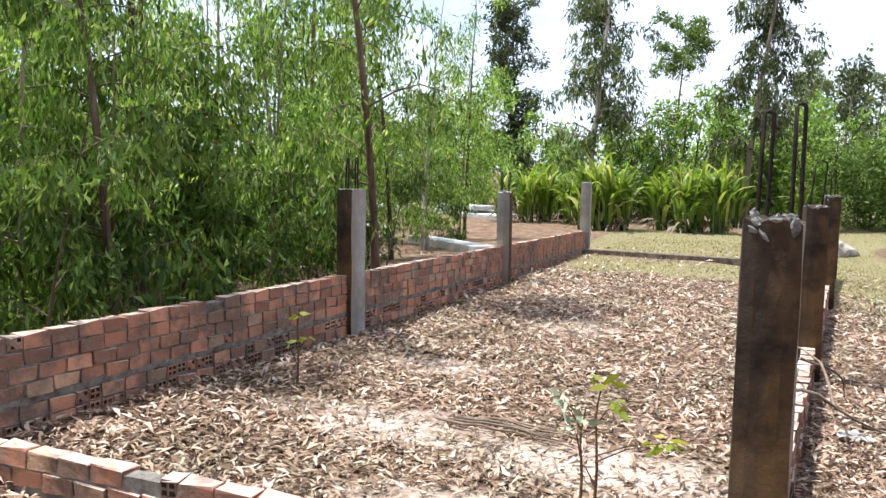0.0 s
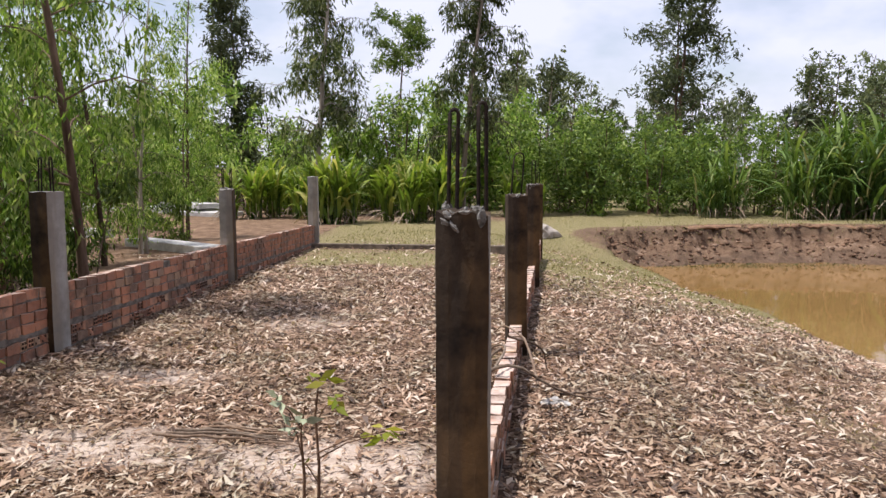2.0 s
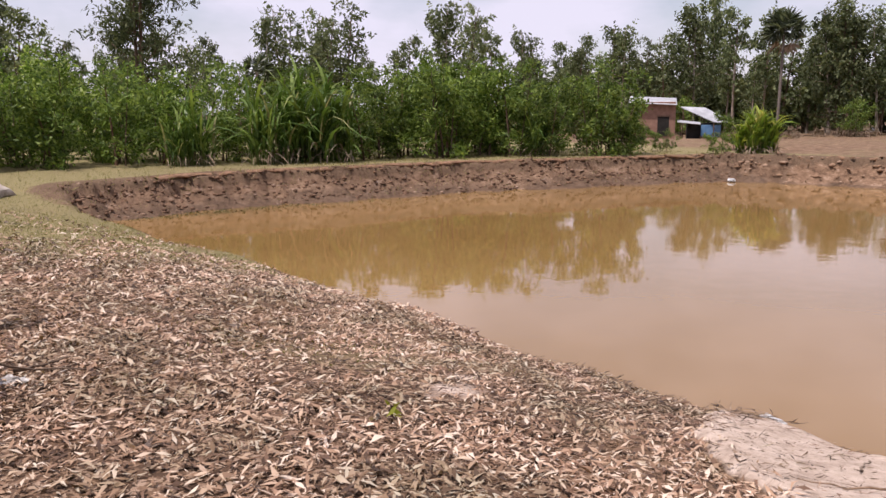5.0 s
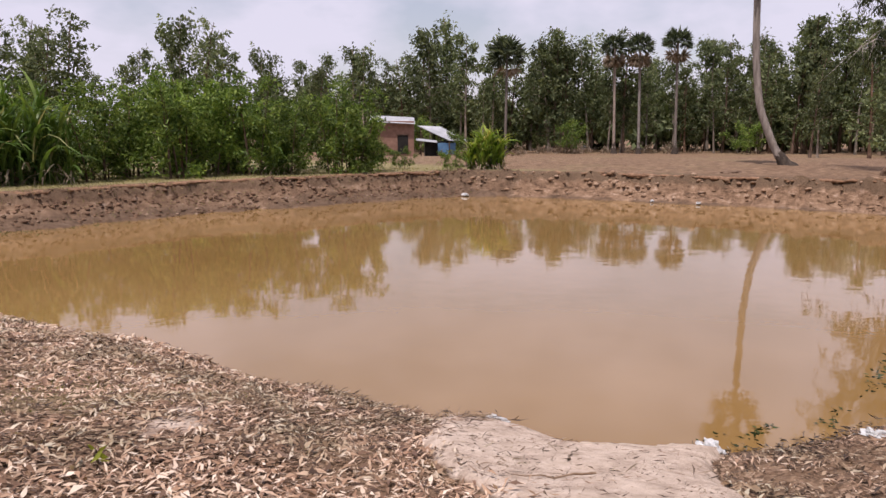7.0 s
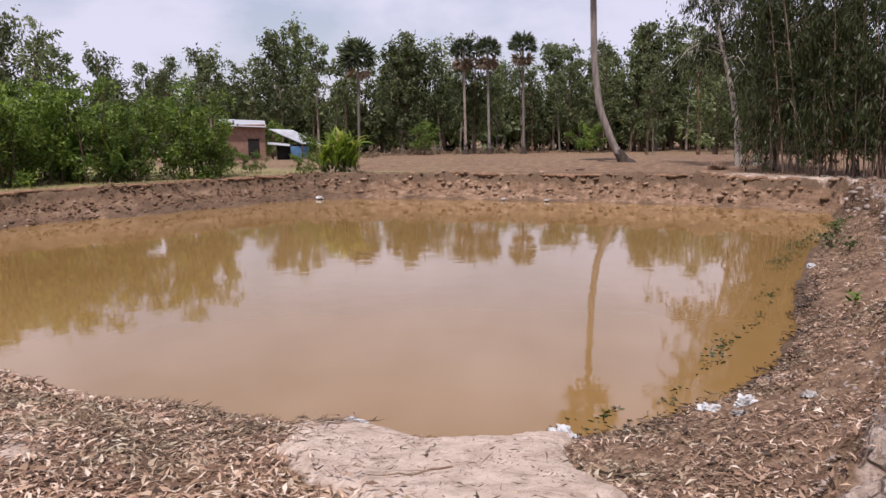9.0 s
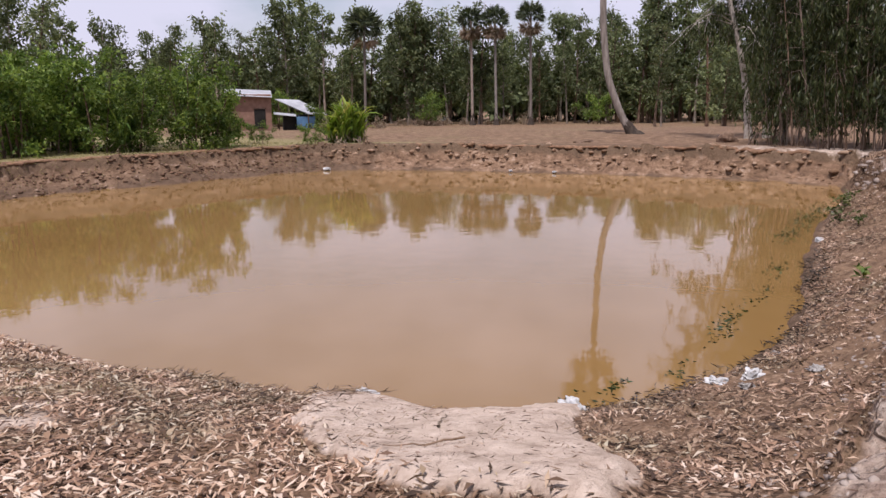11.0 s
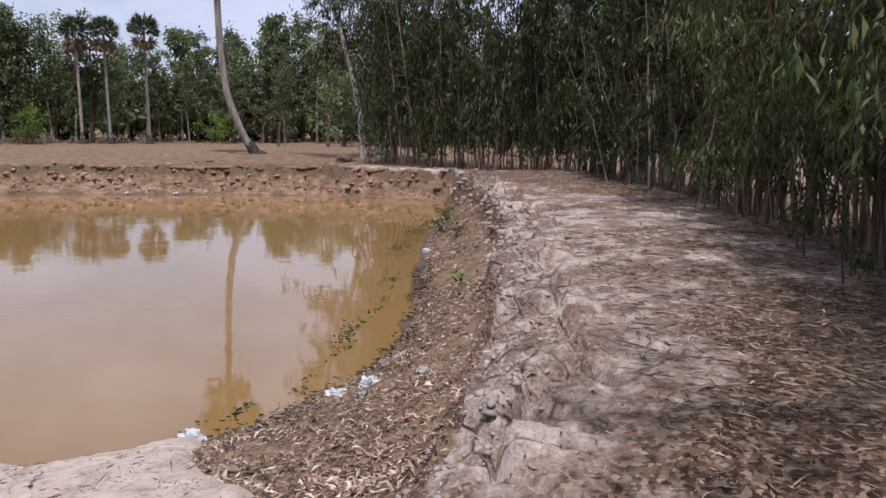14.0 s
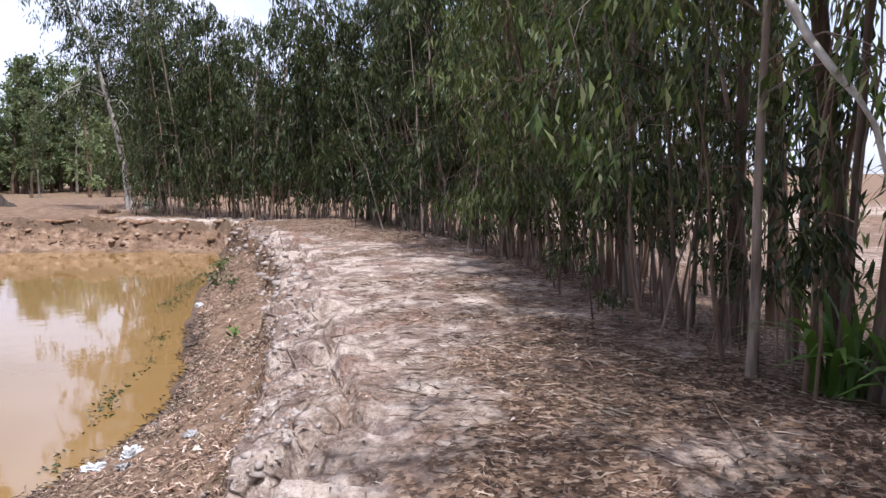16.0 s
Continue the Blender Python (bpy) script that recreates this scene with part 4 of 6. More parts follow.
def make_tree(name, label, category, seed, H, r0, bark, leafmat, n_leaf, leaf, limbs, z0, spread, droop, lean=(0, 0), stems=1, tight=0.10, hang=1.0, taper_top=0.45, twigs=4, group="", fork=0.0, far=False, spray=8, wob=0.032):
    """A tree with tapered stems, limbs and twigs, and single leaves on the twigs.
    z0: where the limbs begin, as a share of H; spread: the limbs' length; droop: how far they sink; hang: how far the leaves hang; far: thinner limbs, for trees that stay distant."""
    rng = np.random.default_rng(seed)
    ob = thing(name, label, category, group)
    wood, fine, segs = [], [], []
    for s in range(stems):
        off = np.array([0, 0, 0]) if s == 0 else np.array([*rng.normal(0, 0.16 + 0.05 * stems, 2), 0])
        Hs = H * (1 if s == 0 else rng.uniform(0.6, 1.0))
        ln = np.array(lean) + rng.normal(0, 0.13 * Hs / 3, 2) + off[:2] * fork
        p = trunk_path(rng, Hs, ln, wob * Hs / 5) + off
        p[0, 2] = -0.12
        r = r0 * (1 if s == 0 else rng.uniform(0.5, 0.9)) * np.linspace(1, 0.14, len(p)) ** 0.9
        r[0] *= 1.35
        wood.append(tube(p, r, 6 if far else 8))
        for k in range(max(1, limbs // stems)):
            u = z0 + (1 - z0) * (k + rng.random()) / max(1, limbs // stems)
            u = min(u, 0.985)
            a = rng.uniform(0, 2 * math.pi)
            i = u * (len(p) - 1)
            b = p[int(i)] + (p[min(int(i) + 1, len(p) - 1)] - p[int(i)]) * (i - int(i))
            shape = (1 - (u - z0) / (1 - z0)) * (1 - taper_top) + taper_top
            ln2 = spread * shape * rng.uniform(0.65, 1.15)
            d = np.array([math.cos(a), math.sin(a), rng.uniform(0.35, 0.9)])
            t = np.linspace(0, 1, 5)[:, None]
            limb = b + d * ln2 * t + np.array([0, 0, -droop * ln2]) * t ** 2.2 + rng.normal(0, 0.03 * ln2, (5, 3)) * t
            rl = max(0.006, r0 * 0.32 * (1 - u * 0.7))
            fine.append(tube(limb[::2] if far else limb, rl * np.linspace(1, 0.2, 3 if far else 5), 3 if far else 4))
            segs += [(limb[q], limb[q + 1]) for q in range(1, 4)]
            for w in range(twigs):
                q = rng.uniform(0.3, 1.0) * 4
                c = limb[int(min(q, 3))] + (limb[int(min(q, 3)) + 1] - limb[int(min(q, 3))]) * (q - int(min(q, 3)))
                e = rng.normal(0, 1, 3)
                e[2] = e[2] * 0.5 + 0.15 - 0.8 * droop
                tw = ln2 * rng.uniform(0.25, 0.5)
                tt = np.linspace(0, 1, 4)[:, None]
                tp = c + unit(e) * tw * tt + np.array([0, 0, -0.5 * droop * tw]) * tt ** 2
                if not far:
                    fine.append(tube(tp[::3] if w % 2 else tp, rl * 0.4 * np.linspace(1, 0.3, 2 if w % 2 else 4), 3))
                segs += [(tp[q2], tp[q2 + 1]) for q2 in range(3)]
    for v, f in wood:
        part("trunk", mesh_np("trunk", v, f, bark, True), None, ob)
    v, f = merge(fine)
    tagged(part("twigwork", mesh_np("twigwork", v, f, bark, True), None, ob), "thin branches and twigs", kind="stuff")
    A = np.array([s[0] for s in segs])
    B = np.array([s[1] for s in segs])
    # sprays of leaves, each hanging from one place on a twig
    n_spray = max(1, n_leaf // spray)
    pick = rng.integers(0, len(A), n_spray)
    t = rng.random((n_spray, 1))
    root = A[pick] + (B[pick] - A[pick]) * t + rng.normal(0, tight * 0.5, (n_spray, 3))
    drop = leaf[0] * rng.uniform(0.4, 2.6, n_spray) * min(hang, 1.2)
    sway = rng.normal(0, 0.3, (n_spray, 3))
    own = rng.integers(0, n_spray, n_leaf)
    u = rng.random((n_leaf, 1))
    o = root[own] + (np.array([0, 0, -1.0]) + sway[own]) * drop[own][:, None] * u + rng.normal(0, tight * 0.5, (n_leaf, 3)) * (1.1 - 0.5 * u)
    axis = rng.normal(0, 0.38, (n_leaf, 3)) + sway[own] * 0.9 + np.array([0, 0, -1.1 * hang])
    ln = leaf[0] * rng.uniform(0.6, 1.3, n_leaf)
    v, f = leaves(o, axis, ln, leaf[1] * rng.uniform(0.7, 1.3, n_leaf), rng, 0.12)
    v[:, 2] = np.maximum(v[:, 2], 0.03)
    tagged(part("crown", mesh_np("crown", v, f, leafmat), None, ob), kind="stuff")
    return ob


def scatter(kinds, spots, rng, sink=0.06, low=0.85, high=1.15, tilt=0.0, spin=180):
    """Copies of the kinds at plan spots (x, y, scale); the first of each kind stands at its own first spot."""
    used = set()
    for x, y, s in spots:
        k = rng.randrange(len(kinds))
        s *= rng.uniform(low, high)
        place = pose(x, y, ground_z(x, y) - sink, rng.gauss(0, tilt), rng.gauss(0, tilt), rng.uniform(-spin, spin))
        m = place @ Matrix.Scale(s, 4)
        if k not in used:
            used.add(k)
            kinds[k].matrix_basis = m
        else:
            copy_thing(kinds[k], place @ Matrix.Scale(s / kinds[k].scale.x, 4))
    for k, ob in enumerate(kinds):
        if k not in used:
            for c in list(ob.children_recursive) + [ob]:
                bpy.data.objects.remove(c)


R = random.Random(5)

# the near clump of slender trees behind the western wall
near = [make_tree("eucalyptus_tree", "slender young eucalyptus with hanging yellow-green leaves", "tree", 100 + k, h, 0.05, bk, M_LEAF_EUC, n, (0.125, 0.031), 34, 0.14, 1.3, 0.75, (0.3 * k - 0.3, 0.2), st, 0.15, 1.0, 0.6, 5, "trees behind the wall", 0.4, False, 5)
        for k, (h, bk, n, st) in enumerate(((7.5, M_BARK_BROWN, 7200, 2), (6.4, M_BARK_PALE, 7200, 3), (8.2, M_BARK_BROWN, 6400, 1)))]
low = [make_tree("eucalyptus_sapling", "low leafy eucalyptus regrowth with many thin stems", "shrub", 120 + k, 2.7, 0.022, M_BARK_BROWN, M_LEAF_ACA, 3000, (0.145, 0.037), 22, 0.12, 0.85, 0.5, (0, 0), 5, 0.11, 0.8, 0.7, 4, "saplings behind the wall", 0.8)
       for k in range(2)]
# the four at y below 3 are unseen, added to shade the wall
scatter(near, [(-6.35, 12.4, 0.9), (-4.65, 8.7, 0.95), (-4.75, 4.6, 0.85), (-5.5, 2.3, 0.9), (-6.6, 0.9, 1.0), (-5.3, 0.5, 0.85), (-7.8, 2.6, 1.0), (-5.6, 4.1, 0.9), (-6.0, 6.2, 0.95), (-5.7, 8.1, 0.9), (-7.4, 5.0, 1.0), (-7.6, 7.6, 1.0), (-6.5, 10.0, 0.9), (-9.0, 6.6, 1.0), (-8.4, 10.2, 1.0), (-7.4, 12.2, 0.9), (-6.6, 14.2, 0.8), (-11.4, 9.8, 1.1), (-9.4, 15.0, 0.9), (-7.0, 17.4, 0.85)], R)
scatter(low, [(-5.0, 3.4, 0.8), (-5.2, 5.0, 0.9), (-5.6, 7.0, 0.95), (-5.2, 8.8, 0.8), (-6.4, 4.4, 1.0), (-6.6, 8.2, 1.1), (-7.6, 9.2, 1.1), (-8.3, 8.0, 1.2), (-9.4, 10.6, 1.2), (-11.0, 10.5, 1.2),
              (-7.4, 11.0, 1.0), (-8.6, 12.6, 1.2), (-10.2, 14.2, 1.2), (-7.0, 6.4, 1.1), (-8.0, 16.6, 0.9), (-11.8, 17.5, 1.3), (-10.4, 20.5, 1.1)], R)

# tall trees beyond the yard and the pond's northern bank
tall = [make_tree("eucalyptus_tree", "tall open eucalyptus with drooping grey-green foliage", "tree", 140 + k, 9.0, 0.11, M_BARK_PALE, M_LEAF_DARK, 9500, (0.21, 0.05), 46, z0, sp, dr, (0.3, 0.2), 1, 0.17, hg, tp, 5, "tall trees to the north")
        for k, (z0, sp, dr, hg, tp) in enumerate(((0.25, 1.7, 0.6, 0.9, 0.5),))]
tall[1:] = [make_tree("eucalyptus_tree", lab, "tree", 146 + k, 9.0, 0.12, M_BARK_BROWN, M_LEAF_FAR, 8500, (0.24, 0.075), 64, 0.14, sp, 0.2, (0.2, 0.1), st, 0.24, 0.3, tp, 5, "tall trees to the north", 0.5, True, 5)
            for k, (lab, sp, st, tp) in enumerate((("tall narrow dense grey-green tree", 1.5, 1, 0.6), ("big tree with a dense pointed grey-green crown", 2.9, 2, 0.38)))]
TALL = [(0, -6.0, 25.4, 1.02), (1, -11.6, 34.5, 1.02), (0, -1.35, 26.2, 0.97), (2, 7.4, 35.2, 1.02)]
for k, x, y, s in TALL:
    m = pose(x, y, ground_z(x, y) - 0.05, 0, 0, 70 * x)
    first = tall[k].matrix_basis.translation.length == 0
    if first:
        tall[k].matrix_basis = m @ Matrix.Scale(s, 4)
    else:
        copy_thing(tall[k], m @ Matrix.Scale(s / tall[k].scale.x, 4))
r_tree = make_tree("round_topped_tree", "slim tree with a bare trunk and a round leafy head", "tree", 150, 9.6, 0.10, M_BARK_BROWN, M_LEAF_ACA, 5200, (0.22, 0.075), 22, 0.70, 2.0, 0.15, (0.4, 0), 1, 0.2, 0.2, 0.75, 5)
r_tree.matrix_basis = pose(-5.9, 45, ground_z(-5.9, 45) - 0.05, 0, 0, 40)

shrubs = [make_tree("acacia_shrub", lab, "shrub", 160 + k, 3.3, 0.05, M_BARK_BROWN, M_LEAF_ACA, 4300, (0.19, 0.066), 40, 0.02, 1.15, 0.2, (0, 0), 5, 0.22, 0.1, 0.62, 5, "shrubs along the north bank", 1.1, True, 4)
          for k, lab in enumerate(("dense bushy acacia with bright green foliage", "bushy acacia shrub leafy down to the ground", "broad acacia shrub with feathery light green tops"))]
scatter(shrubs, [
    # on the northern bank
    (3.4, 27.6, 0.85), (4.9, 27.4, 0.85), (6.6, 28.4, 0.9), (8.3, 27.3, 0.75), (11.7, 26.6, 0.72), (13.4, 25.6, 0.98), (14.6, 26.2, 1.02), (15.9, 25.0, 1.02), (17.0, 25.4, 1.0), (18.2, 24.3, 0.92),
    (19.4, 23.9, 0.8), (20.7, 22.4, 0.9), (21.6, 22.6, 0.84), (22.5, 22.4, 0.72), (16.2, 27.8, 1.1), (19.0, 26.9, 1.05), (12.2, 28.6, 0.95), (9.6, 29.5, 1.0),
    (5.6, 29.4, 0.8), (7.6, 30.2, 0.8), (11.0, 28.0, 0.8), (14.0, 28.2, 0.9), (17.6, 27.0, 0.9), (20.6, 25.0, 0.8), (2.2, 28.6, 0.7)], R)
light = [make_tree("acacia_shrub", "light green feathery shrub behind the cane", "shrub", 166 + k, 3.3, 0.05, M_BARK_BROWN, M_LEAF_EUC, 4600, (0.19, 0.060), 40, 0.02, 1.2, 0.25, (0, 0), 5, 0.22, 0.3, 0.62, 5, "shrubs behind the cane", 1.1, True, 5) for k in range(2)]
scatter(light, [
    (-8.6, 29.0, 1.05), (-7.0, 28.2, 1.1), (-5.2, 28.8, 1.18), (-3.6, 29.0, 1.2), (-2.0, 30.0, 1.2), (-0.4, 29.6, 1.05), (1.2, 30.2, 1.1), (2.8, 31.5, 1.1), (-10.6, 27.5, 0.9), (-12.6, 32.0, 1.5), (-14.4, 33.0, 1.5), (-16.5, 31.0, 1.3),
    (0.6, 35.0, 1.5), (-2.8, 36, 1.5), (4.4, 37.5, 1.3)], R)

# the row of thin-stemmed trees along the southern ridge
row = [make_tree("eucalyptus_tree", lab, "tree", 180 + k, 7.6, 0.042, bk, M_LEAF_DARK, n, (0.165, 0.032), 34, 0.23, 1.6, 0.85, (0.1, ly), st, 0.15, 1.25, 0.55, 5, "tree row on the ridge", 0.35, False, 14, 0.05)
       for k, (lab, bk, n, st, ly) in enumerate((("slender eucalyptus with bare stems and hanging dark leaves", M_BARK_ROW, 4100, 2, 0.4), ("thin multi-stemmed eucalyptus with hanging narrow leaves", M_BARK_ROW, 4100, 4, 0.7), ("brown-stemmed eucalyptus with a dense hanging crown", M_BARK_BROWN, 4100, 3, 0.2)))]
# the western end lies out of view, added for its shade on the ridge
ROW = np.array([(-1.5, -4.6), (2.6, -4.3), (5.6, -4.0), (9, -4.2), (12, -4.25), (19, -3.6), (23.0, -2.6), (25.8, -0.5), (28.2, 2.2), (30.0, 3.9), (31.4, 4.8)])


def row_spots(gap, back, jitter, lo, hi):
    """Places along the tree row, set back from its front line."""
    run = np.concatenate([[0], np.cumsum(np.hypot(*np.diff(ROW, axis=0).T))])
    u, out = 0.0, []
    while u < run[-1]:
        px, py = np.interp(u, run, ROW[:, 0]), np.interp(u, run, ROW[:, 1])
        far = max(0.0, px - 12) / 12
        out.append((px + back * far * 0.7 + R.uniform(-jitter, jitter), py - back * (1 - 0.5 * min(far, 1)) + R.uniform(-jitter, jitter), R.uniform(lo, hi)))
        u += gap * R.uniform(0.75, 1.25)
    return out


spots = row_spots(1.0, 0.1, 0.3, 0.9, 1.1) + [q for q in row_spots(3.4, 1.7, 0.5, 0.9, 1.15) if q[0] > 8] + [q for q in row_spots(1.7, 1.3, 0.5, 0.95, 1.2) if q[0] > 20]
scatter(row, [q for q in spots if 6.2 < q[0] < 15], R, 0.1, 0.88, 1.12, 3.0, 60)
row_near = [make_tree("eucalyptus_tree", lab, "tree", 190 + k, 7.6, 0.042, bk, M_LEAF_ROW, 2300, (0.15, 0.033), 36, 0.36, 1.4, 0.7, (0.1, ly), st, 0.13, 1.25, 0.55, 5, "tree row on the ridge", 0.35)
            for k, (lab, bk, st, ly) in enumerate((("slender eucalyptus with olive hanging leaves and gaps of sky", M_BARK_ROW, 3, 0.3), ("thin brown-stemmed eucalyptus with an open hanging crown", M_BARK_BROWN, 2, 0.2)))]
scatter(row_near, [q for q in spots if q[0] <= 6.2], R, 0.1, 0.88, 1.12, 3.0)
# far end of the row, its shade carried by the darker leaf colour
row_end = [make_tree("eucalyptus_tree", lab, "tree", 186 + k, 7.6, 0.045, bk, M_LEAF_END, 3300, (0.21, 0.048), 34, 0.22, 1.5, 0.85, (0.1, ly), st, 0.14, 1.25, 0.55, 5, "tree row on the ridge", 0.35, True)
           for k, (lab, bk, st, ly) in enumerate((("slender eucalyptus with hanging leaves toned dark for shade", M_BARK_ROW, 2, 0.3), ("thin multi-stemmed eucalyptus with hanging narrow leaves", M_BARK_ROW, 3, 0.4), ("brown-stemmed eucalyptus with a dense hanging crown", M_BARK_BROWN, 3, 0.1)))]
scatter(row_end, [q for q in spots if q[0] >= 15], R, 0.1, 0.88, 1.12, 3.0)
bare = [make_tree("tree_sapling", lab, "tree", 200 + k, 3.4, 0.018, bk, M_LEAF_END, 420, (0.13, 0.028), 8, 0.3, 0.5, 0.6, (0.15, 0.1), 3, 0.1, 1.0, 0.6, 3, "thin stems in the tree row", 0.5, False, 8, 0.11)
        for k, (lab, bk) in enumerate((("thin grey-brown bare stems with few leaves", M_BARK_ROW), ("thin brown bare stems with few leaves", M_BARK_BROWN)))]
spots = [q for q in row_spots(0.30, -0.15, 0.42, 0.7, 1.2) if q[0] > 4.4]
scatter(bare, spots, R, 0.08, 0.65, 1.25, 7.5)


big = [make_tree("eucalyptus_tree", "thick dark-barked eucalyptus in the tree row", "tree", 210, 8.5, 0.078, M_BARK_BROWN, M_LEAF_DARK, 4500, (0.175, 0.034), 30, 0.38, 1.7, 0.8, (0.2, 0.2), 1, 0.14, 1.2, 0.55, 5, "tree row on the ridge")]
scatter(big, [(6.75, -4.0, 0.9), (5.4, -4.15, 1.0), (4.85, -4.35, 1.05), (13.4, -3.95, 1.0), (9.6, -4.3, 0.8), (16.5, -4.0, 0.85)], R, 0.1, 0.95, 1.05, 2.0)
# broad crowns, mostly unseen, added to throw shade on the near ridge
broad = [make_tree("eucalyptus_tree", "broad-crowned eucalyptus added to shade the ridge", "tree", 214, 8.8, 0.12, M_BARK_BROWN, M_LEAF_ROW, 4800, (0.17, 0.036), 34, 0.56, 3.0, 0.3, (0.1, 0.4), 1, 0.2, 1.0, 0.6, 5, "tree row on the ridge")]
scatter(broad, [(2.1, -4.3, 1.0), (0.6, -4.4, 1.0), (8.2, -5.5, 1.0), (3.2, -3.9, 0.95), (-1.8, -5.0, 0.95), (1.7, -3.3, 0.9), (5.3, -4.5, 1.0), (3.9, -4.9, 1.0)], R, 0.1, 0.97, 1.03, 1.0)


# ---------------------------------------------------------------- palms
def fan(rng, o, d, size, n=13):
    """One fan leaf: blades spread round a stalk's end."""
    d = unit(np.asarray(d, float))
    side = unit(np.cross(d, rng.normal(size=3)))
    a = np.linspace(-1.9, 1.9, n)
    ax = d * np.cos(a)[:, None] + side * np.sin(a)[:, None]
    return leaves(np.repeat(o[None], n, 0), ax + np.array([0, 0, -0.12]), size, size * 0.22, rng)


def sugar_palm(label, path, r, crown, fans, skirt, seed):
    """A tall fan palm: ringed trunk, round head of fans, and a skirt of dead ones."""
    rng = np.random.default_rng(seed)
    base = path[0]
    ob = thing("sugar_palm", label, "palm tree", "palms beyond the pond", at=pose(*base))
    p = np.array(path) - np.array(base)
    t = np.linspace(0, 1, 40)
    q = np.stack([np.interp(t, np.linspace(0, 1, len(p)), p[:, i]) for i in range(3)], -1)
    for _ in range(3):
        q[1:-1] = (q[:-2] + q[1:-1] * 2 + q[2:]) / 4
    rad = r * np.interp(t, [0, 0.06, 0.15, 1], [2.0, 1.3, 1.0, 0.75]) * (1 + 0.035 * (np.arange(40) % 2))
    v, f = tube(q, rad, 10)
    part("trunk", mesh_np("trunk", v, f, M_BARK_GREY, True), None, ob)
    # the trunk's swollen foot, in a darker colour
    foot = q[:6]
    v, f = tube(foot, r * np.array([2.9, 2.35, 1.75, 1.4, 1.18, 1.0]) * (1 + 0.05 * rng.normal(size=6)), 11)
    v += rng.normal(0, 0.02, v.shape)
    part("root_boss", mesh_np("root_boss", v, f, M_FOOT, True), None, ob, "dark swollen trunk foot")
    top = q[-1]
    bits, dead, stalks = [], [], []
    for k in range(fans):
        z = 1 - (1.3 if skirt > 10 else 1.5) * (k + 0.5) / fans
        a = k * 2.4
        d = np.array([math.cos(a) * math.sqrt(max(0, 1 - z * z)), math.sin(a) * math.sqrt(max(0, 1 - z * z)), z])
        o = top + d * crown * 0.5
        stalks.append(tube(np.stack([top, top + d * crown * 0.25, o]), [0.035, 0.03, 0.02], 4))
        bits.append(fan(rng, o, d, crown * 0.5))
    for k in range(skirt):
        a = k * 2.4
        d = np.array([math.cos(a) * 0.95, math.sin(a) * 0.95, -1.0])
        dead.append(fan(rng, top + np.array([0, 0, -0.7]) + unit(d) * crown * 0.45, d, crown * 0.55, 9))
    v, f = merge(bits)
    part("crown", mesh_np("crown", v, f, M_PALMLEAF), None, ob, "fan-shaped green leaves")
    v, f = merge(stalks)
    tagged(part("stalk_base", mesh_np("stalk_base", v, f, M_PALMLEAF), None, ob), kind="stuff")
    if dead:
        v, f = merge(dead)
        part("dead_skirt", mesh_np("dead_skirt", v, f, M_DEADFROND), None, ob, "hanging brown dead fronds")
    return ob


def gz(x, y, dz=0.0):
    return (x, y, ground_z(x, y) + dz)


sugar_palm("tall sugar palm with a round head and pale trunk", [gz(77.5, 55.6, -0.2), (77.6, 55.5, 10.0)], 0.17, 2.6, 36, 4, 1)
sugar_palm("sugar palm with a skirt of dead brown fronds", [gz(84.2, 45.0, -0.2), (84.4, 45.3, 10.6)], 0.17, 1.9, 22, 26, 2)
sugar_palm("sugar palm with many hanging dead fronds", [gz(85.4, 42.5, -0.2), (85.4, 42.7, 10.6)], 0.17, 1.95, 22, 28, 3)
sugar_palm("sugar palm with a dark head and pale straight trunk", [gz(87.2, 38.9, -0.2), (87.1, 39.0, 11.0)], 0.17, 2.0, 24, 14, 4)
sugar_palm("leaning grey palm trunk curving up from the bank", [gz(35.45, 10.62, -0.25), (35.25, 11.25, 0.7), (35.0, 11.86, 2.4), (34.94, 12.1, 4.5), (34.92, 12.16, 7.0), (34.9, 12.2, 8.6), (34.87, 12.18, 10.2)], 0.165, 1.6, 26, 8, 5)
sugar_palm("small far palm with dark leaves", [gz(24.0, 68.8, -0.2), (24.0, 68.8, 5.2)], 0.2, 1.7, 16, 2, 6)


# pale trunks at the end of the tree row
def pale_tree(x, y, path, r, label, seed):
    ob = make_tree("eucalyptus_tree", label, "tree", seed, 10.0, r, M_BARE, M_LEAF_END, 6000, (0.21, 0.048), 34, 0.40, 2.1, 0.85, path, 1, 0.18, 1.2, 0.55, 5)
    ob.matrix_basis = pose(x, y, ground_z(x, y) - 0.05)


pale_tree(33.5, 5.6, (-0.3, 1.1), 0.135, "leaning eucalyptus with a pale mottled trunk", 231)
pale_tree(33.7, 5.0, (0.2, -0.2), 0.12, "upright eucalyptus with a pale trunk", 232)

# woods beyond the fields
woods = [make_tree("forest_tree", lab, "tree", 240 + k, 12.0, 0.16, bk, M_LEAF_FAR, 1350, (0.42, 0.19), 26, z0, sp, 0.3, (0.3, 0.2), 1, 0.44, hg, tp, 4, "woods beyond the fields", 0.0, True, 7)
         for k, (lab, bk, z0, sp, hg, tp) in enumerate((("slim forest eucalyptus with a narrow open crown", M_BARK_PALE, 0.26, 2.0, 0.5, 0.5), ("forest tree with a rounded billowing crown", M_BARK_BROWN, 0.24, 2.5, 0.2, 0.6),
                                                        ("tall thin forest tree with tufted foliage", M_BARK_PALE, 0.34, 1.8, 0.4, 0.62), ("leafy forest tree green almost to the ground", M_BARK_BROWN, 0.10, 2.4, 0.3, 0.55)))]
spots = []
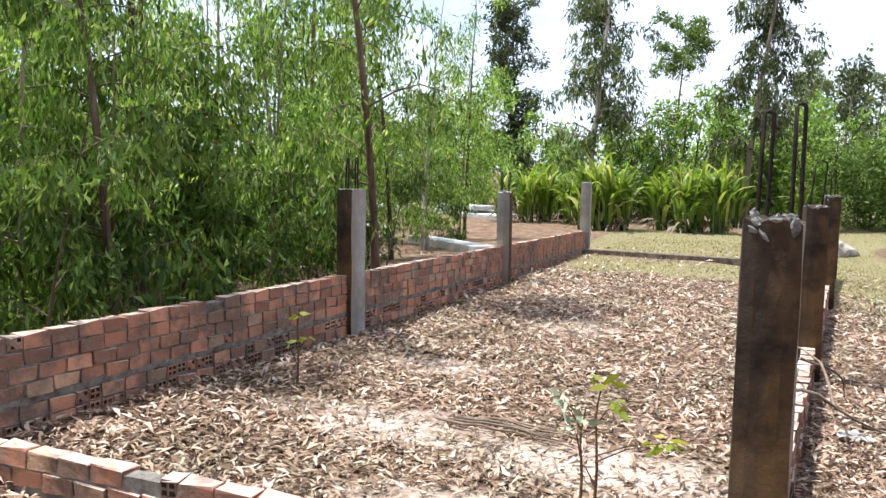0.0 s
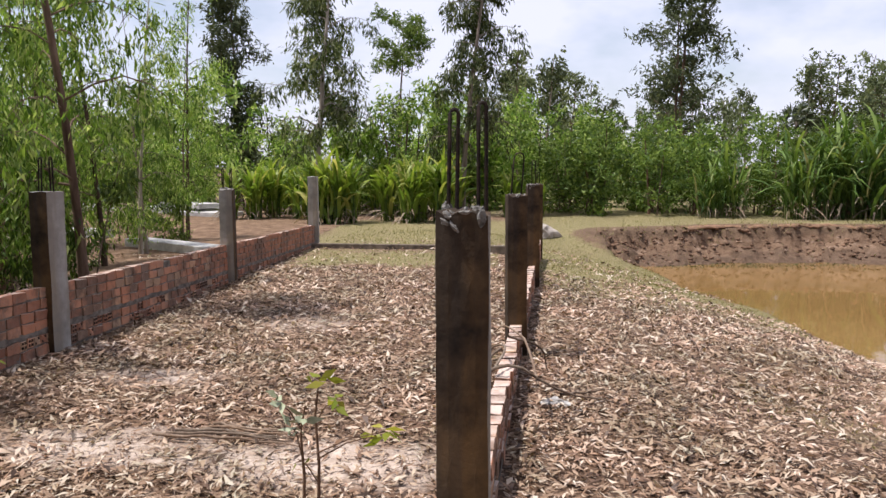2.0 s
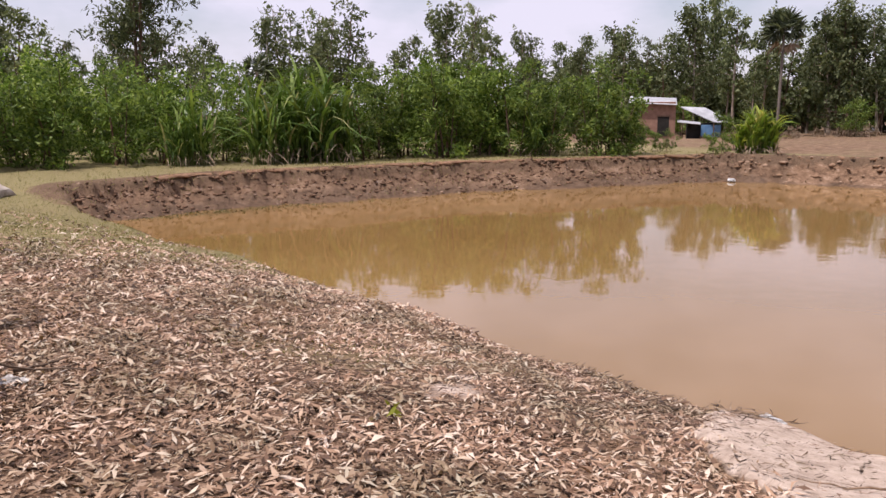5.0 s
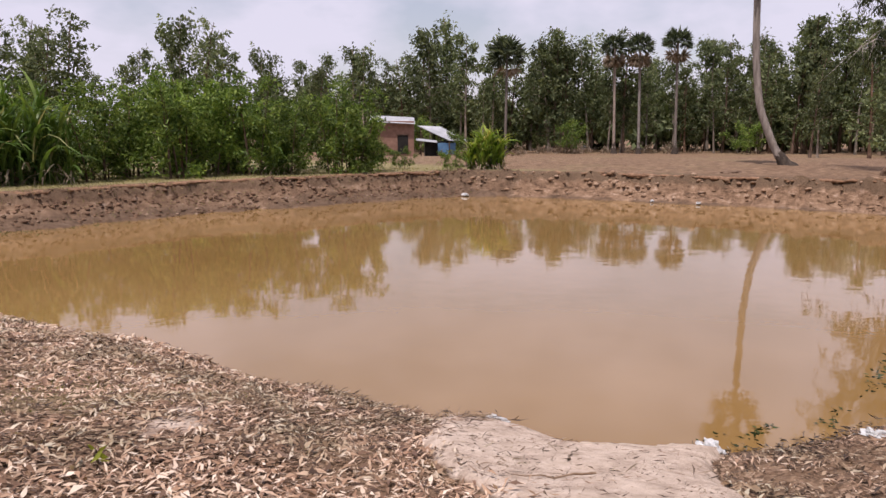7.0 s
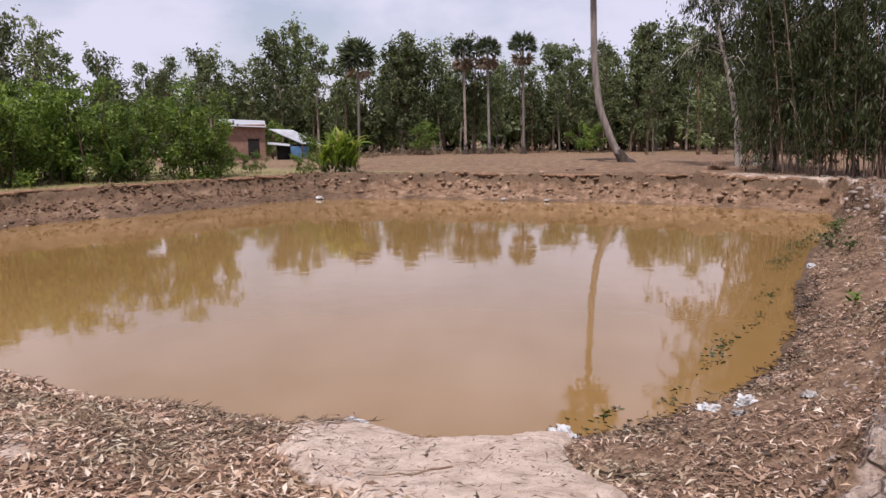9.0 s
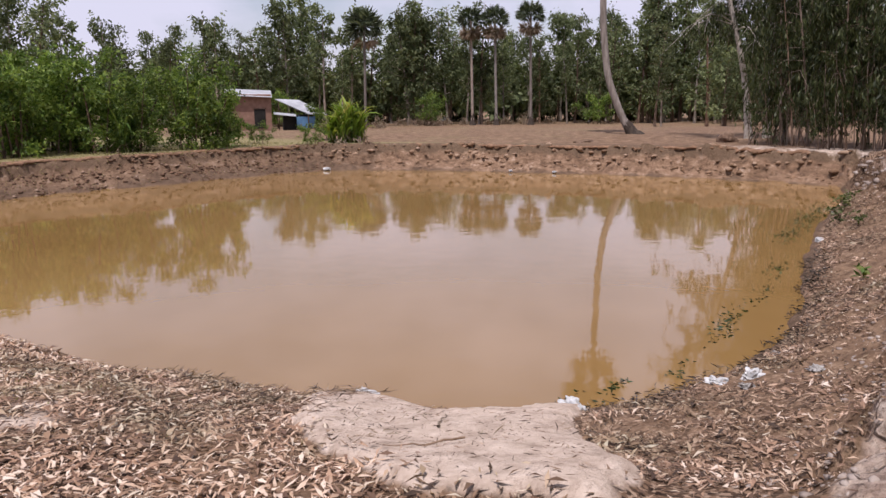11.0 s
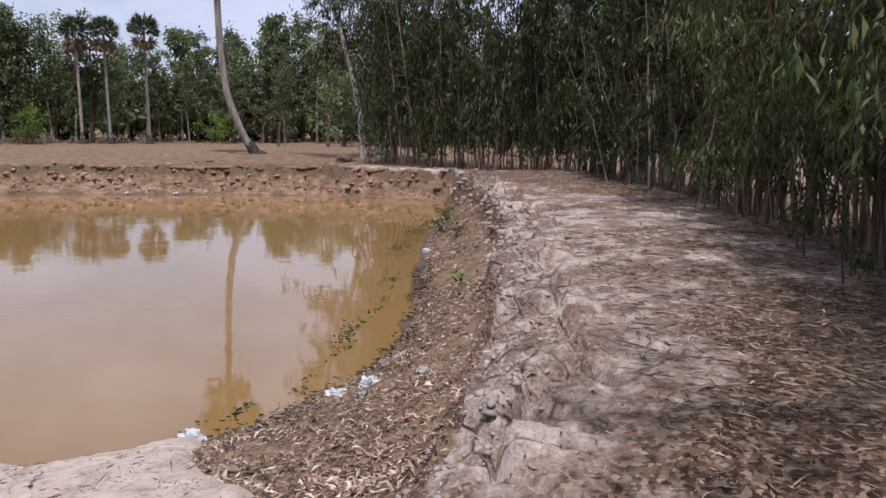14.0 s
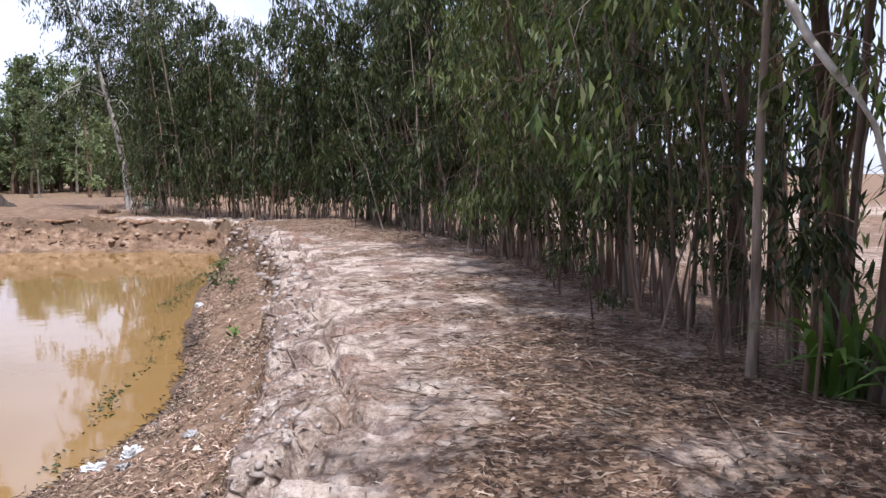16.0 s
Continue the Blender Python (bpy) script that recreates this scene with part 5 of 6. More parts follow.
for k in range(185):
    a = math.radians(R.uniform(36, 101))
    d = 99 + 26 * R.random() ** 1.3
    s = R.uniform(0.74, 1.16) * 1.15
    if a < math.radians(47):
        s *= 0.8
    if abs(a - math.radians(54.4)) < 0.045 or 1.07 < a < 1.17:
        s *= 0.8
    spots.append((d * math.sin(a), d * math.cos(a), s))
for k in range(46):
    a, d = math.radians(R.uniform(74, 99)), R.uniform(72, 100)
    spots.append((d * math.sin(a), d * math.cos(a), R.uniform(0.65, 1.0)))
for k in range(30):
    a = math.radians(R.uniform(-2, 42))
    d = R.uniform(78, 104)
    spots.append((d * math.sin(a), d * math.cos(a), R.uniform(0.68, 1.02)))
for k in range(12):
    a = math.radians(R.uniform(20, 37))
    d = R.uniform(76, 96)
    spots.append((d * math.sin(a), d * math.cos(a), R.uniform(0.9, 1.12)))
spots += [(0.8, 55, 0.72), (2.6, 56, 0.76), (4.2, 54.5, 0.74), (5.6, 55.5, 0.66), (3.4, 58, 0.78), (1.6, 58.5, 0.76), (7.4, 56, 0.58)]
for k in range(16):
    a = math.radians(R.uniform(-42, -4))
    d = R.uniform(48, 75)
    spots.append((d * math.sin(a), d * math.cos(a), R.uniform(0.4, 0.65)))
for k in range(12):
    a = math.radians(R.uniform(98, 140))
    d = R.uniform(55, 85)
    spots.append((d * math.sin(a), d * math.cos(a), R.uniform(0.6, 0.9)))
scatter(woods, spots, R, 0.1, 0.85, 1.15, 2.0)
under = [make_tree("forest_shrub", "leafy undergrowth at the foot of the woods", "shrub", 260 + k, 4.2, 0.06, M_BARK_BROWN, M_LEAF_FAR, 560, (0.50, 0.24), 18, 0.05, 1.9, 0.1, (0, 0), 3, 0.36, 0.2, 0.75, 3, "undergrowth of the woods", 0.6, True, 5) for k in range(2)]
spots = []
for k in range(130):
    a, d = math.radians(38 + 64 * (k + R.random()) / 130), R.uniform(108, 126)
    spots.append((d * math.sin(a), d * math.cos(a), R.uniform(1.2, 2.2)))
for k in range(40):
    a, d = math.radians(R.uniform(-45, 38)), R.uniform(60, 90)
    spots.append((d * math.sin(a), d * math.cos(a), R.uniform(0.6, 1.1)))
scatter(under, spots, R, 0.1)


# ---------------------------------------------------------------- cane and long grass
def strap(rng, o, az, length, width, lift, sag, n=6):
    """One arching strap blade: corners and quads."""
    t = np.linspace(0, 1, n)
    out, up = length * (0.25 * t + 0.55 * t ** 2) * sag, length * (lift * t - 0.75 * sag * t ** 2.4)
    d = np.array([math.cos(az), math.sin(az), 0])
    s = np.array([-d[1], d[0], 0]) + rng.normal(0, 0.25, 3)
    c = o + d * out[:, None] + np.array([0, 0, 1.0]) * up[:, None]
    w = width * np.interp(t, [0, 0.25, 0.7, 1], [0.6, 1, 0.75, 0.04])[:, None]
    v = np.concatenate([c - s * w / 2, c + s * w / 2])
    i = np.arange(n - 1)
    return v, np.stack([i, i + 1, i + 1 + n, i + n], -1)


def cane_clump(name, label, seed, blades, tall_, wide, radius, material, culms=True, sag=(0.3, 0.85)):
    rng = np.random.default_rng(seed)
    ob = thing(name, label, "cane" if culms else "grass", "cane clumps")
    bits, st, dead = [], [], []
    for k in range(blades):
        a, r = rng.uniform(0, 6.28), radius * math.sqrt(rng.random())
        z = rng.uniform(0, 0.45) * tall_ if culms else 0.0
        o = np.array([r * math.cos(a), r * math.sin(a), z])
        bits.append(strap(rng, o, rng.uniform(0, 6.28), tall_ * rng.uniform(0.45, 0.85), wide * rng.uniform(0.7, 1.2), rng.uniform(0.85, 1.05), rng.uniform(*sag)))
        if culms and k % 4 == 0:
            dead.append(strap(rng, o * [1, 1, 0.3], rng.uniform(0, 6.28), tall_ * rng.uniform(0.25, 0.45), wide * 0.6, rng.uniform(0.5, 0.8), rng.uniform(0.9, 1.4)))
        if culms and k % 3 == 0:
            st.append(tube(np.stack([o * [1, 1, 0], o * [1, 1, 0.5], o]) + np.array([[0, 0, -0.05], [0, 0, 0], [0, 0, 0.1]]), [0.016, 0.015, 0.012], 5))
    if dead:
        v, f = merge(dead)
        tagged(part("dead_leaves", mesh_np("dead_leaves", v, f, M_DEADFROND), None, ob, "dry brown lower blades"), kind="stuff")
    if not culms:
        for v, f in bits:
            part("leaf", mesh_np("leaf", v, f, material), None, ob)
        return ob
    v, f = merge(bits)
    tagged(part("foliage", mesh_np("foliage", v, f, material), None, ob), kind="stuff")
    if st:
        v, f = merge(st)
        tagged(part("stalk_base", mesh_np("stalk_base", v, f, M_CANE_DEEP), None, ob), kind="stuff")
    return ob


low_cane = [cane_clump("cane_clump", "bright yellow-green cane clump with arching blades", 300 + k, 64, 2.2, 0.10, 0.24, M_CANE, True, (0.25, 0.8)) for k in range(3)]
spots = [(-8.4 + 0.62 * k + R.uniform(-0.2, 0.2), 24.6 - 0.20 * k + R.uniform(-0.5, 0.5) - (1.2 if k in (5, 6, 7) else 0), R.uniform(0.85, 1.1)) for k in range(12)]
spots += [(-7.2 + 0.8 * k, 25.8 + R.uniform(-0.4, 0.4), 1.0) for k in range(8)] + [(0.2, 25.5, 0.8), (1.2, 26.4, 0.75), (26.2, 19.8, 1.0), (26.45, 19.5, 0.95), (25.9, 20.05, 0.85), (26.5, 19.95, 0.95), (26.0, 19.6, 0.8), (26.75, 19.3, 0.75)]
scatter(low_cane, spots, R, 0.03)
tall_cane = [cane_clump("cane_clump", "tall deep green cane with long arching blades", 320 + k, 90, 3.4, 0.10, 0.55, M_CANE_DEEP, True, (0.4, 1.1)) for k in range(2)]
scatter(tall_cane, [(9.0, 25.2, 0.95), (9.9, 25.3, 1.0), (10.8, 25.0, 1.0), (11.6, 25.0, 0.9), (6.4, 25.8, 0.72), (7.2, 26.0, 0.7), (18.9, 23.4, 0.7), (10.3, 26.2, 1.05)], R, 0.03)
tuft = cane_clump("strap_leaf_plant", "strap-leaved plant under the ridge trees", 340, 46, 1.55, 0.06, 0.2, M_CANE_DEEP, False, (0.3, 0.9))
tuft.matrix_basis = pose(5.0, -3.75, ground_z(5.0, -3.75) - 0.02)
copy_thing(tuft, pose(4.55, -3.95, ground_z(4.55, -3.95) - 0.02, 0, 0, 130) @ Matrix.Scale(0.8, 4))


# ---------------------------------------------------------------- leaf litter
def litter_density(x, y):
    """Share of the ground covered by fallen leaves."""
    s, g, m = soil(x, y)
    sd = shore_distance(x, y)
    ridge, bank, west = sides(x, y)
    d = step(0.06, 0.3, sd) * (1 - np.clip(s * 1.06, 0, 1) ** 1.3) * (1 - 0.62 * np.clip(g, 0, 1)) * (1 - 0.9 * step(23, 25, x)) * (1 - step(17, 19, y))
    patchy = np.where(ridge > 0.4, 0.55 + 1.5 * plan_noise(x, y, 0.75, 4, 0.6, 52), 1.0)
    return d * (0.72 + 0.5 * plan_noise(x, y, 1.6, 3, 0.5, 12)) * np.clip(patchy, 0.06, 1.3) * np.where((ridge > 0.5) & (crest_depth(x, y) > 0), 0.25, 1.0)


def fallen_leaves(n, area, seed, size):
    """Dead leaves lying on the ground, each bent across its middle."""
    rng = np.random.default_rng(seed)
    x, y = rng.uniform(area[0], area[1], n), rng.uniform(area[2], area[3], n)
    keep = rng.random(n) < litter_density(x, y)
    wall = ((np.abs(x - (-0.05 + 0.0625 * (y - 2.74))) < 0.075) & (y > 2.4) & (y < 15)) | ((np.abs(x + 3.72) < 0.09) & (y > 2))
    x, y = x[keep & ~wall], y[keep & ~wall]
    n = len(x)
    a = rng.uniform(0, 2 * math.pi, n)
    tilt = rng.normal(0, 0.26, n)
    ax = np.stack([np.cos(a) * np.cos(tilt), np.sin(a) * np.cos(tilt), np.sin(tilt)], -1)
    up = unit(np.stack([rng.normal(0, 0.3, n), rng.normal(0, 0.3, n), np.ones(n)], -1))
    side = unit(np.cross(up, ax))
    nrm = np.cross(ax, side)
    L = size * rng.uniform(0.5, 1.35, n)[:, None]
    W = L * rng.uniform(0.13, 0.32, n)[:, None]
    c = rng.uniform(-0.09, 0.09, (n, 1)) * L
    curl = rng.normal(0.03, 0.12, (n, 1)) * L
    o = np.stack([x, y, height(x, y) + rng.uniform(0.004, 0.035, n)], -1) - ax * L / 2
    mid = o + ax * L * 0.5 + side * c + nrm * curl
    v = np.stack([o, mid - side * W / 2, o + ax * L, mid + side * W / 2], 1).reshape(-1, 3)
    b = np.arange(n)[:, None] * 4
    f = np.concatenate([b + np.array([[0, 1, 3]]), b + np.array([[1, 2, 3]])], 1).reshape(-1, 3)
    return v, f


v, f = merge([fallen_leaves(26000, (-3.7, 5.6, 1.2, 6.5), 16, 0.055), fallen_leaves(14000, (-3.7, 5.2, 6.0, 11), 17, 0.06), fallen_leaves(42000, (-3.7, 5.6, 1.2, 6.5), 1, 0.09), fallen_leaves(38000, (-3.7, 5.2, 6.0, 12.5), 2, 0.108), fallen_leaves(4500, (-3.7, 4.0, 12, 17), 3, 0.12),
              fallen_leaves(3000, (-9, -3.8, 2, 14), 6, 0.12), fallen_leaves(6000, (-3.7, 3.6, -3.4, 1.3), 7, 0.10), fallen_leaves(2500, (-9, -3.6, -3.4, 2.1), 8, 0.11), fallen_leaves(2500, (-9, 3.4, -6.5, -3.3), 9, 0.11), fallen_leaves(36000, (-3.7, 5.6, 2.4, 8.5), 11, 0.05)])
tagged(new("leaf_litter", mesh_np("leaf_litter", v, f, M_LITTER)), "dry curled brown and tan fallen leaves on the ground", "leaf litter", kind="stuff")
v, f = merge([fallen_leaves(9000, (3.2, 10.5, -4.4, 2.3), 4, 0.075), fallen_leaves(36000, (4.2, 11.5, -0.3, 2.3), 14, 0.046), fallen_leaves(12000, (4.2, 11.5, -0.3, 2.3), 18, 0.085), fallen_leaves(9000, (10, 22, -4.2, 1.9), 5, 0.10), fallen_leaves(22000, (10.5, 24, -0.4, 2.0), 15, 0.075), fallen_leaves(26000, (3.2, 8.5, -4.6, -1.2), 10, 0.045), fallen_leaves(14000, (3.2, 9.5, -1.4, 0.2), 12, 0.04)])
tagged(new("leaf_litter", mesh_np("leaf_litter", v, f, M_LITTER_SLOPE)), "small broken red-brown leaves on the slope and ridge", "leaf litter", kind="stuff")


def needles(n, area, seed):
    """Thin straw and bark strips on the ridge and the slope."""
    rng = np.random.default_rng(seed)
    x, y = rng.uniform(area[0], area[1], n), rng.uniform(area[2], area[3], n)
    keep = (shore_distance(x, y) > 0.1) & (rng.random(n) < 0.45 + 0.30 * plan_noise(x, y, 0.9, 3, 0.5, 14))
    x, y = x[keep], y[keep]
    a = rng.uniform(0, 2 * math.pi, len(x))
    ax = np.stack([np.cos(a), np.sin(a), rng.normal(0, 0.08, len(x))], -1)
    o = np.stack([x, y, height(x, y) + rng.uniform(0.006, 0.025, len(x))], -1)
    return leaves(o, ax, rng.uniform(0.04, 0.2, len(x)), rng.uniform(0.004, 0.012, len(x)), rng, 0.1)


def pad_crumbs(n, seed):
    """Short dark bits of twig in loose drifts on the trodden pad."""
    rng = np.random.default_rng(seed)
    x, y = rng.uniform(3.0, 5.9, n), rng.uniform(1.2, 4.0, n)
    keep = (pad_depth(x, y) > 0.05) & (shore_distance(x, y) > 0.1) & (rng.random(n) < 0.25 + 1.1 * plan_noise(x, y, 0.45, 3, 0.5, 55))
    x, y = x[keep], y[keep]
    a = rng.uniform(0, 2 * math.pi, len(x))
    ax = np.stack([np.cos(a), np.sin(a), rng.normal(0, 0.05, len(x))], -1)
    o = np.stack([x, y, height(x, y) + 0.006], -1)
    return leaves(o, ax, rng.uniform(0.012, 0.085, len(x)), rng.uniform(0.003, 0.009, len(x)), rng, 0.1)


def wrack(n, seed):
    """Dark sodden twigs and leaves washed up along the southern shore."""
    rng = np.random.default_rng(seed)
    x, y = rng.uniform(5.4, 14, n), rng.uniform(0.6, 3.0, n)
    sd = shore_distance(x, y)
    keep = (sd > -0.05) & (sd < 0.32) & (rng.random(n) < 0.45 + 0.9 * plan_noise(x, y, 0.5, 3, 0.5, 54)) & (pad_depth(x, y) < 0)
    x, y = x[keep], y[keep]
    a = rng.uniform(0, 2 * math.pi, len(x))
    ax = np.stack([np.cos(a), np.sin(a), rng.normal(0.05, 0.22, len(x))], -1)
    o = np.stack([x, y, np.maximum(height(x, y), WATER_Z) + rng.uniform(0.004, 0.03, len(x))], -1)
    return leaves(o, ax, rng.uniform(0.03, 0.12, len(x)), rng.uniform(0.006, 0.022, len(x)), rng, 0.1)


v, f = wrack(16000, 27)
tagged(new("shore_debris", mesh_np("shore_debris", v, f, M_WRACK)), "dark sodden twigs and leaves along the shore", "leaf litter", kind="stuff")
v, f = merge([needles(18000, (3.2, 11, -4.3, -0.9), 21), needles(5000, (3.2, 7.0, -4.4, -1.5), 24), needles(900, (1.5, 5.4, 0.8, 5.5), 22), needles(5000, (12, 24, -4, -0.8), 23), needles(7000, (4.2, 5.6, 3.6, 6.6), 25), needles(2500, (3.4, 4.8, 3.4, 4.6), 26), pad_crumbs(2600, 28)])
tagged(new("straw_and_bark", mesh_np("straw_and_bark", v, f, M_STRAW)), "thin dry twigs and bark strips on pale soil", "leaf litter", kind="stuff")


def grass_blades(n, area, seed, tall_):
    rng = np.random.default_rng(seed)
    x, y = rng.uniform(area[0], area[1], n), rng.uniform(area[2], area[3], n)
    _, g, _ = soil(x, y)
    keep = (rng.random(n) < g * 1.1 - 0.15) & (shore_distance(x, y) > 0.1)
    x, y = x[keep], y[keep]
    o = np.stack([x, y, height(x, y) - 0.005], -1)
    ax = rng.normal(0, 0.5, (len(x), 3)) + np.array([0, 0, 1.0])
    return leaves(o, ax, tall_ * rng.uniform(0.5, 1.5, len(x)), 0.009 + 0.004 * rng.random(len(x)), rng, 0.1)


def lip_grass(n, seed):
    """Dry grass hanging over the broken edge of the northern bank."""
    rng = np.random.default_rng(seed)
    x, y = rng.uniform(2.5, 25, n), rng.uniform(20, 24, n)
    sd = shore_distance(x, y)
    keep = (sd > 0.95) & (sd < 1.5) & (rng.random(n) < 0.75 + 0.5 * plan_noise(x, y, 1.2, 3, 0.5, 17))
    x, y = x[keep], y[keep]
    o = np.stack([x, y, height(x, y) - 0.005], -1)
    ax = rng.normal(0, 0.6, (len(x), 3)) + np.array([0, -0.5, 0.3])
    return leaves(o, ax, rng.uniform(0.08, 0.28, len(x)), 0.012, rng, 0.15)


v, f = merge([grass_blades(26000, (-3.6, 4.5, 9.5, 20), 31, 0.038), grass_blades(14000, (-8, 12, 16, 27), 32, 0.06), grass_blades(7000, (0.6, 4.8, 3.5, 10), 33, 0.035), grass_blades(7000, (10, 25, 18.5, 25), 34, 0.10), lip_grass(9000, 35)])
tagged(new("short_grass", mesh_np("short_grass", v, f, M_GRASS)), "short dry yellow-green grass on trodden earth", "grass", kind="stuff")


# ---------------------------------------------------------------- loose things in and round the yard
def stick(rng, path, r):
    v, f = tube(np.asarray(path), np.linspace(r, r * 0.4, len(path)), 6)
    return v, f


def dead_branch(label, paths, r, seed, wood=M_TWIG):
    rng = np.random.default_rng(seed)
    ob = thing("dead_branch", label, "branch")
    for k, p in enumerate(paths):
        p = np.asarray(p, float)
        t = np.linspace(0, 1, 9)
        q = np.stack([np.interp(t, np.linspace(0, 1, len(p)), p[:, i]) for i in range(3)], -1)
        q[1:-1] = (q[:-2] + q[1:-1] * 2 + q[2:]) / 4
        q += rng.normal(0, 0.006, q.shape)
        v, f = tube(q, r * (0.8 if k else 1) * np.linspace(1, 0.35, 9), 6)
        part("twig" if k else "stem", mesh_np("twig", v, f, wood, True), None, ob)
    return ob


dead_branch("pale dead branch lying across the low wall", [
    [(-0.02, 4.95, 0.30), (0.16, 5.0, 0.36), (0.45, 5.05, 0.14), (0.85, 5.15, 0.06)], [(0.45, 5.05, 0.14), (0.62, 5.25, 0.10), (0.78, 5.5, 0.05)], [(0.02, 4.98, 0.31), (0.12, 5.3, 0.40), (0.05, 5.6, 0.34), (-0.08, 5.8, 0.2)],
    [(0.3, 5.0, 0.22), (0.24, 5.4, 0.42), (0.12, 5.7, 0.46), (0.02, 5.95, 0.36)], [(0.06, 5.3, 0.38), (-0.1, 5.1, 0.26), (-0.2, 4.9, 0.10)], [(0.12, 5.6, 0.4), (0.36, 5.7, 0.3), (0.42, 5.9, 0.06)]], 0.013, 1)
for k in range(7):
    yy = 4.36 + 0.035 * k
    dead_branch("dry stick in a small pile on the leaves", [[(-1.95 + 0.06 * k, yy + 0.07, 0.035 + 0.008 * (k % 3)), (-1.55, yy + 0.04, 0.05), (-1.05 - 0.05 * (k % 4), yy - 0.02, 0.03)]], 0.011, 20 + k)
for k, (x0, y0, a, ln) in enumerate(((2.6, 3.9, 0.3, 0.5), (3.5, 4.3, 2.8, 0.45), (4.9, 4.05, -0.25, 0.75), (4.5, 4.6, 0.1, 0.6), (5.0, -1.9, 0.5, 0.9), (6.1, -2.4, 0.2, 0.7), (4.4, -2.6, -0.3, 0.8), (5.6, -0.9, 0.9, 0.5), (8.0, -2.2, 0.4, 0.8), (1.2, 4.6, 1.1, 0.5), (3.9, 2.2, 2.6, 0.5), (4.6, 2.5, 0.4, 0.45))):
    e = [(x0 + t * ln * math.cos(a), y0 + t * ln * math.sin(a)) for t in (-0.5, 0, 0.5)]
    dead_branch("thin dry twig lying on the ground", [[(px, py, ground_z(px, py) + 0.018) for px, py in e]], 0.007, 40 + k)
dead_branch("pale bare branch arching out of the tree row", [[(4.72, -2.7, 3.01), (4.53, -2.92, 2.52), (4.37, -3.05, 2.2), (4.27, -3.1, 2.03), (4.14, -3.18, 1.92), (4.1, -3.23, 1.73), (4.06, -3.28, 1.25), (4.02, -3.33, 0.43)]], 0.030, 60, M_BARE)


def sapling(x, y, tall_, seed, label, material, bunches):
    rng = np.random.default_rng(seed)
    z = ground_z(x, y)
    ob = thing("tree_seedling", label, "seedling", at=pose(x, y, z))
    pts, fol = [], []
    stem = np.array([[0, 0, -0.03], [0.01, 0, tall_ * 0.4], [-0.005, 0.01, tall_ * 0.75], [0.02, 0.0, tall_]])
    pts.append(tube(stem, [0.009, 0.007, 0.005, 0.003], 6))
    for bx, by, bz, n, size in bunches:
        b = np.array([bx, by, bz])
        root = np.array([0.0, 0, max(0.1, bz - 0.14)])
        pts.append(tube(np.stack([root, (root + b) / 2 + np.array([0, 0, 0.02]), b]), [0.004, 0.003, 0.002], 4))
        ax = rng.normal(0, 1, (n, 3)) * np.array([1, 1, 0.35])
        fol.append(leaves(b + rng.normal(0, 0.012, (n, 3)), ax, size * rng.uniform(0.7, 1.2, n), size * 0.42, rng))
    v, f = merge(pts)
    part("stem", mesh_np("stem", v, f, M_BARK_BROWN, True), None, ob)
    v, f = merge(fol)
    part("leaves", mesh_np("leaves", v, f, material), None, ob)
    return ob


sapling(-0.74, 3.45, 0.66, 1, "thin seedling with yellow-green leaves among the litter", M_SAPLEAF, ((0.05, -0.1, 0.68, 6, 0.085), (0.11, -0.12, 0.60, 6, 0.085), (0.33, -0.1, 0.46, 7, 0.085), (0.28, -0.06, 0.43, 5, 0.07), (-0.06, -0.1, 0.33, 2, 0.09)))
sapling(-0.80, 3.42, 0.55, 2, "seedling with dusty grey-green leaves", simple("dusty_leaf", (0.26, 0.29, 0.17), (0.40, 0.42, 0.29), 20, 0.8, 0.0), ((-0.07, -0.08, 0.58, 7, 0.09), (0.03, -0.1, 0.52, 6, 0.09), (-0.02, -0.05, 0.46, 5, 0.08)))
sapling(-3.05, 4.55, 0.55, 3, "small yellow-green seedling near the brick wall", M_SAPLEAF, ((0.0, 0, 0.5, 5, 0.09), (0.06, 0.02, 0.34, 5, 0.08), (-0.08, 0, 0.3, 4, 0.08)))
sapling(2.2, 3.83, 0.10, 4, "tiny yellow seedling in the leaf litter", M_SAPLEAF, ((0.0, 0, 0.09, 3, 0.08), (0.02, 0.02, 0.06, 2, 0.06)))
sapling(10.9, 0.42, 0.16, 5, "small green weed on the slope", M_CANE_DEEP, ((0.0, 0, 0.16, 8, 0.14), (0.1, 0.05, 0.1, 8, 0.13), (-0.1, 0, 0.08, 6, 0.12)))
sapling(0.30, 14.3, 0.7, 6, "small weed growing beside the far wall", M_SAPLEAF, ((0.0, 0, 0.6, 9, 0.1), (0.1, 0, 0.45, 9, 0.1), (-0.1, 0.05, 0.3, 9, 0.1)))


def shore_weed(x, y, seed):
    rng = np.random.default_rng(seed)
    bunches = [(rng.normal(0, 0.2), rng.normal(0, 0.12), rng.uniform(0.05, 0.26), 6, 0.085) for k in range(10)]
    sapling(x, y, 0.22, seed, "low leafy green weed on the muddy shore", M_LEAF_DARK, bunches)


for k, (x0, y0) in enumerate(((17.9, 1.25), (18.5, 1.15), (19.2, 1.2), (16.9, 1.1), (20.6, 1.25), (15.8, 0.75))):
    shore_weed(x0, y0, 90 + k)


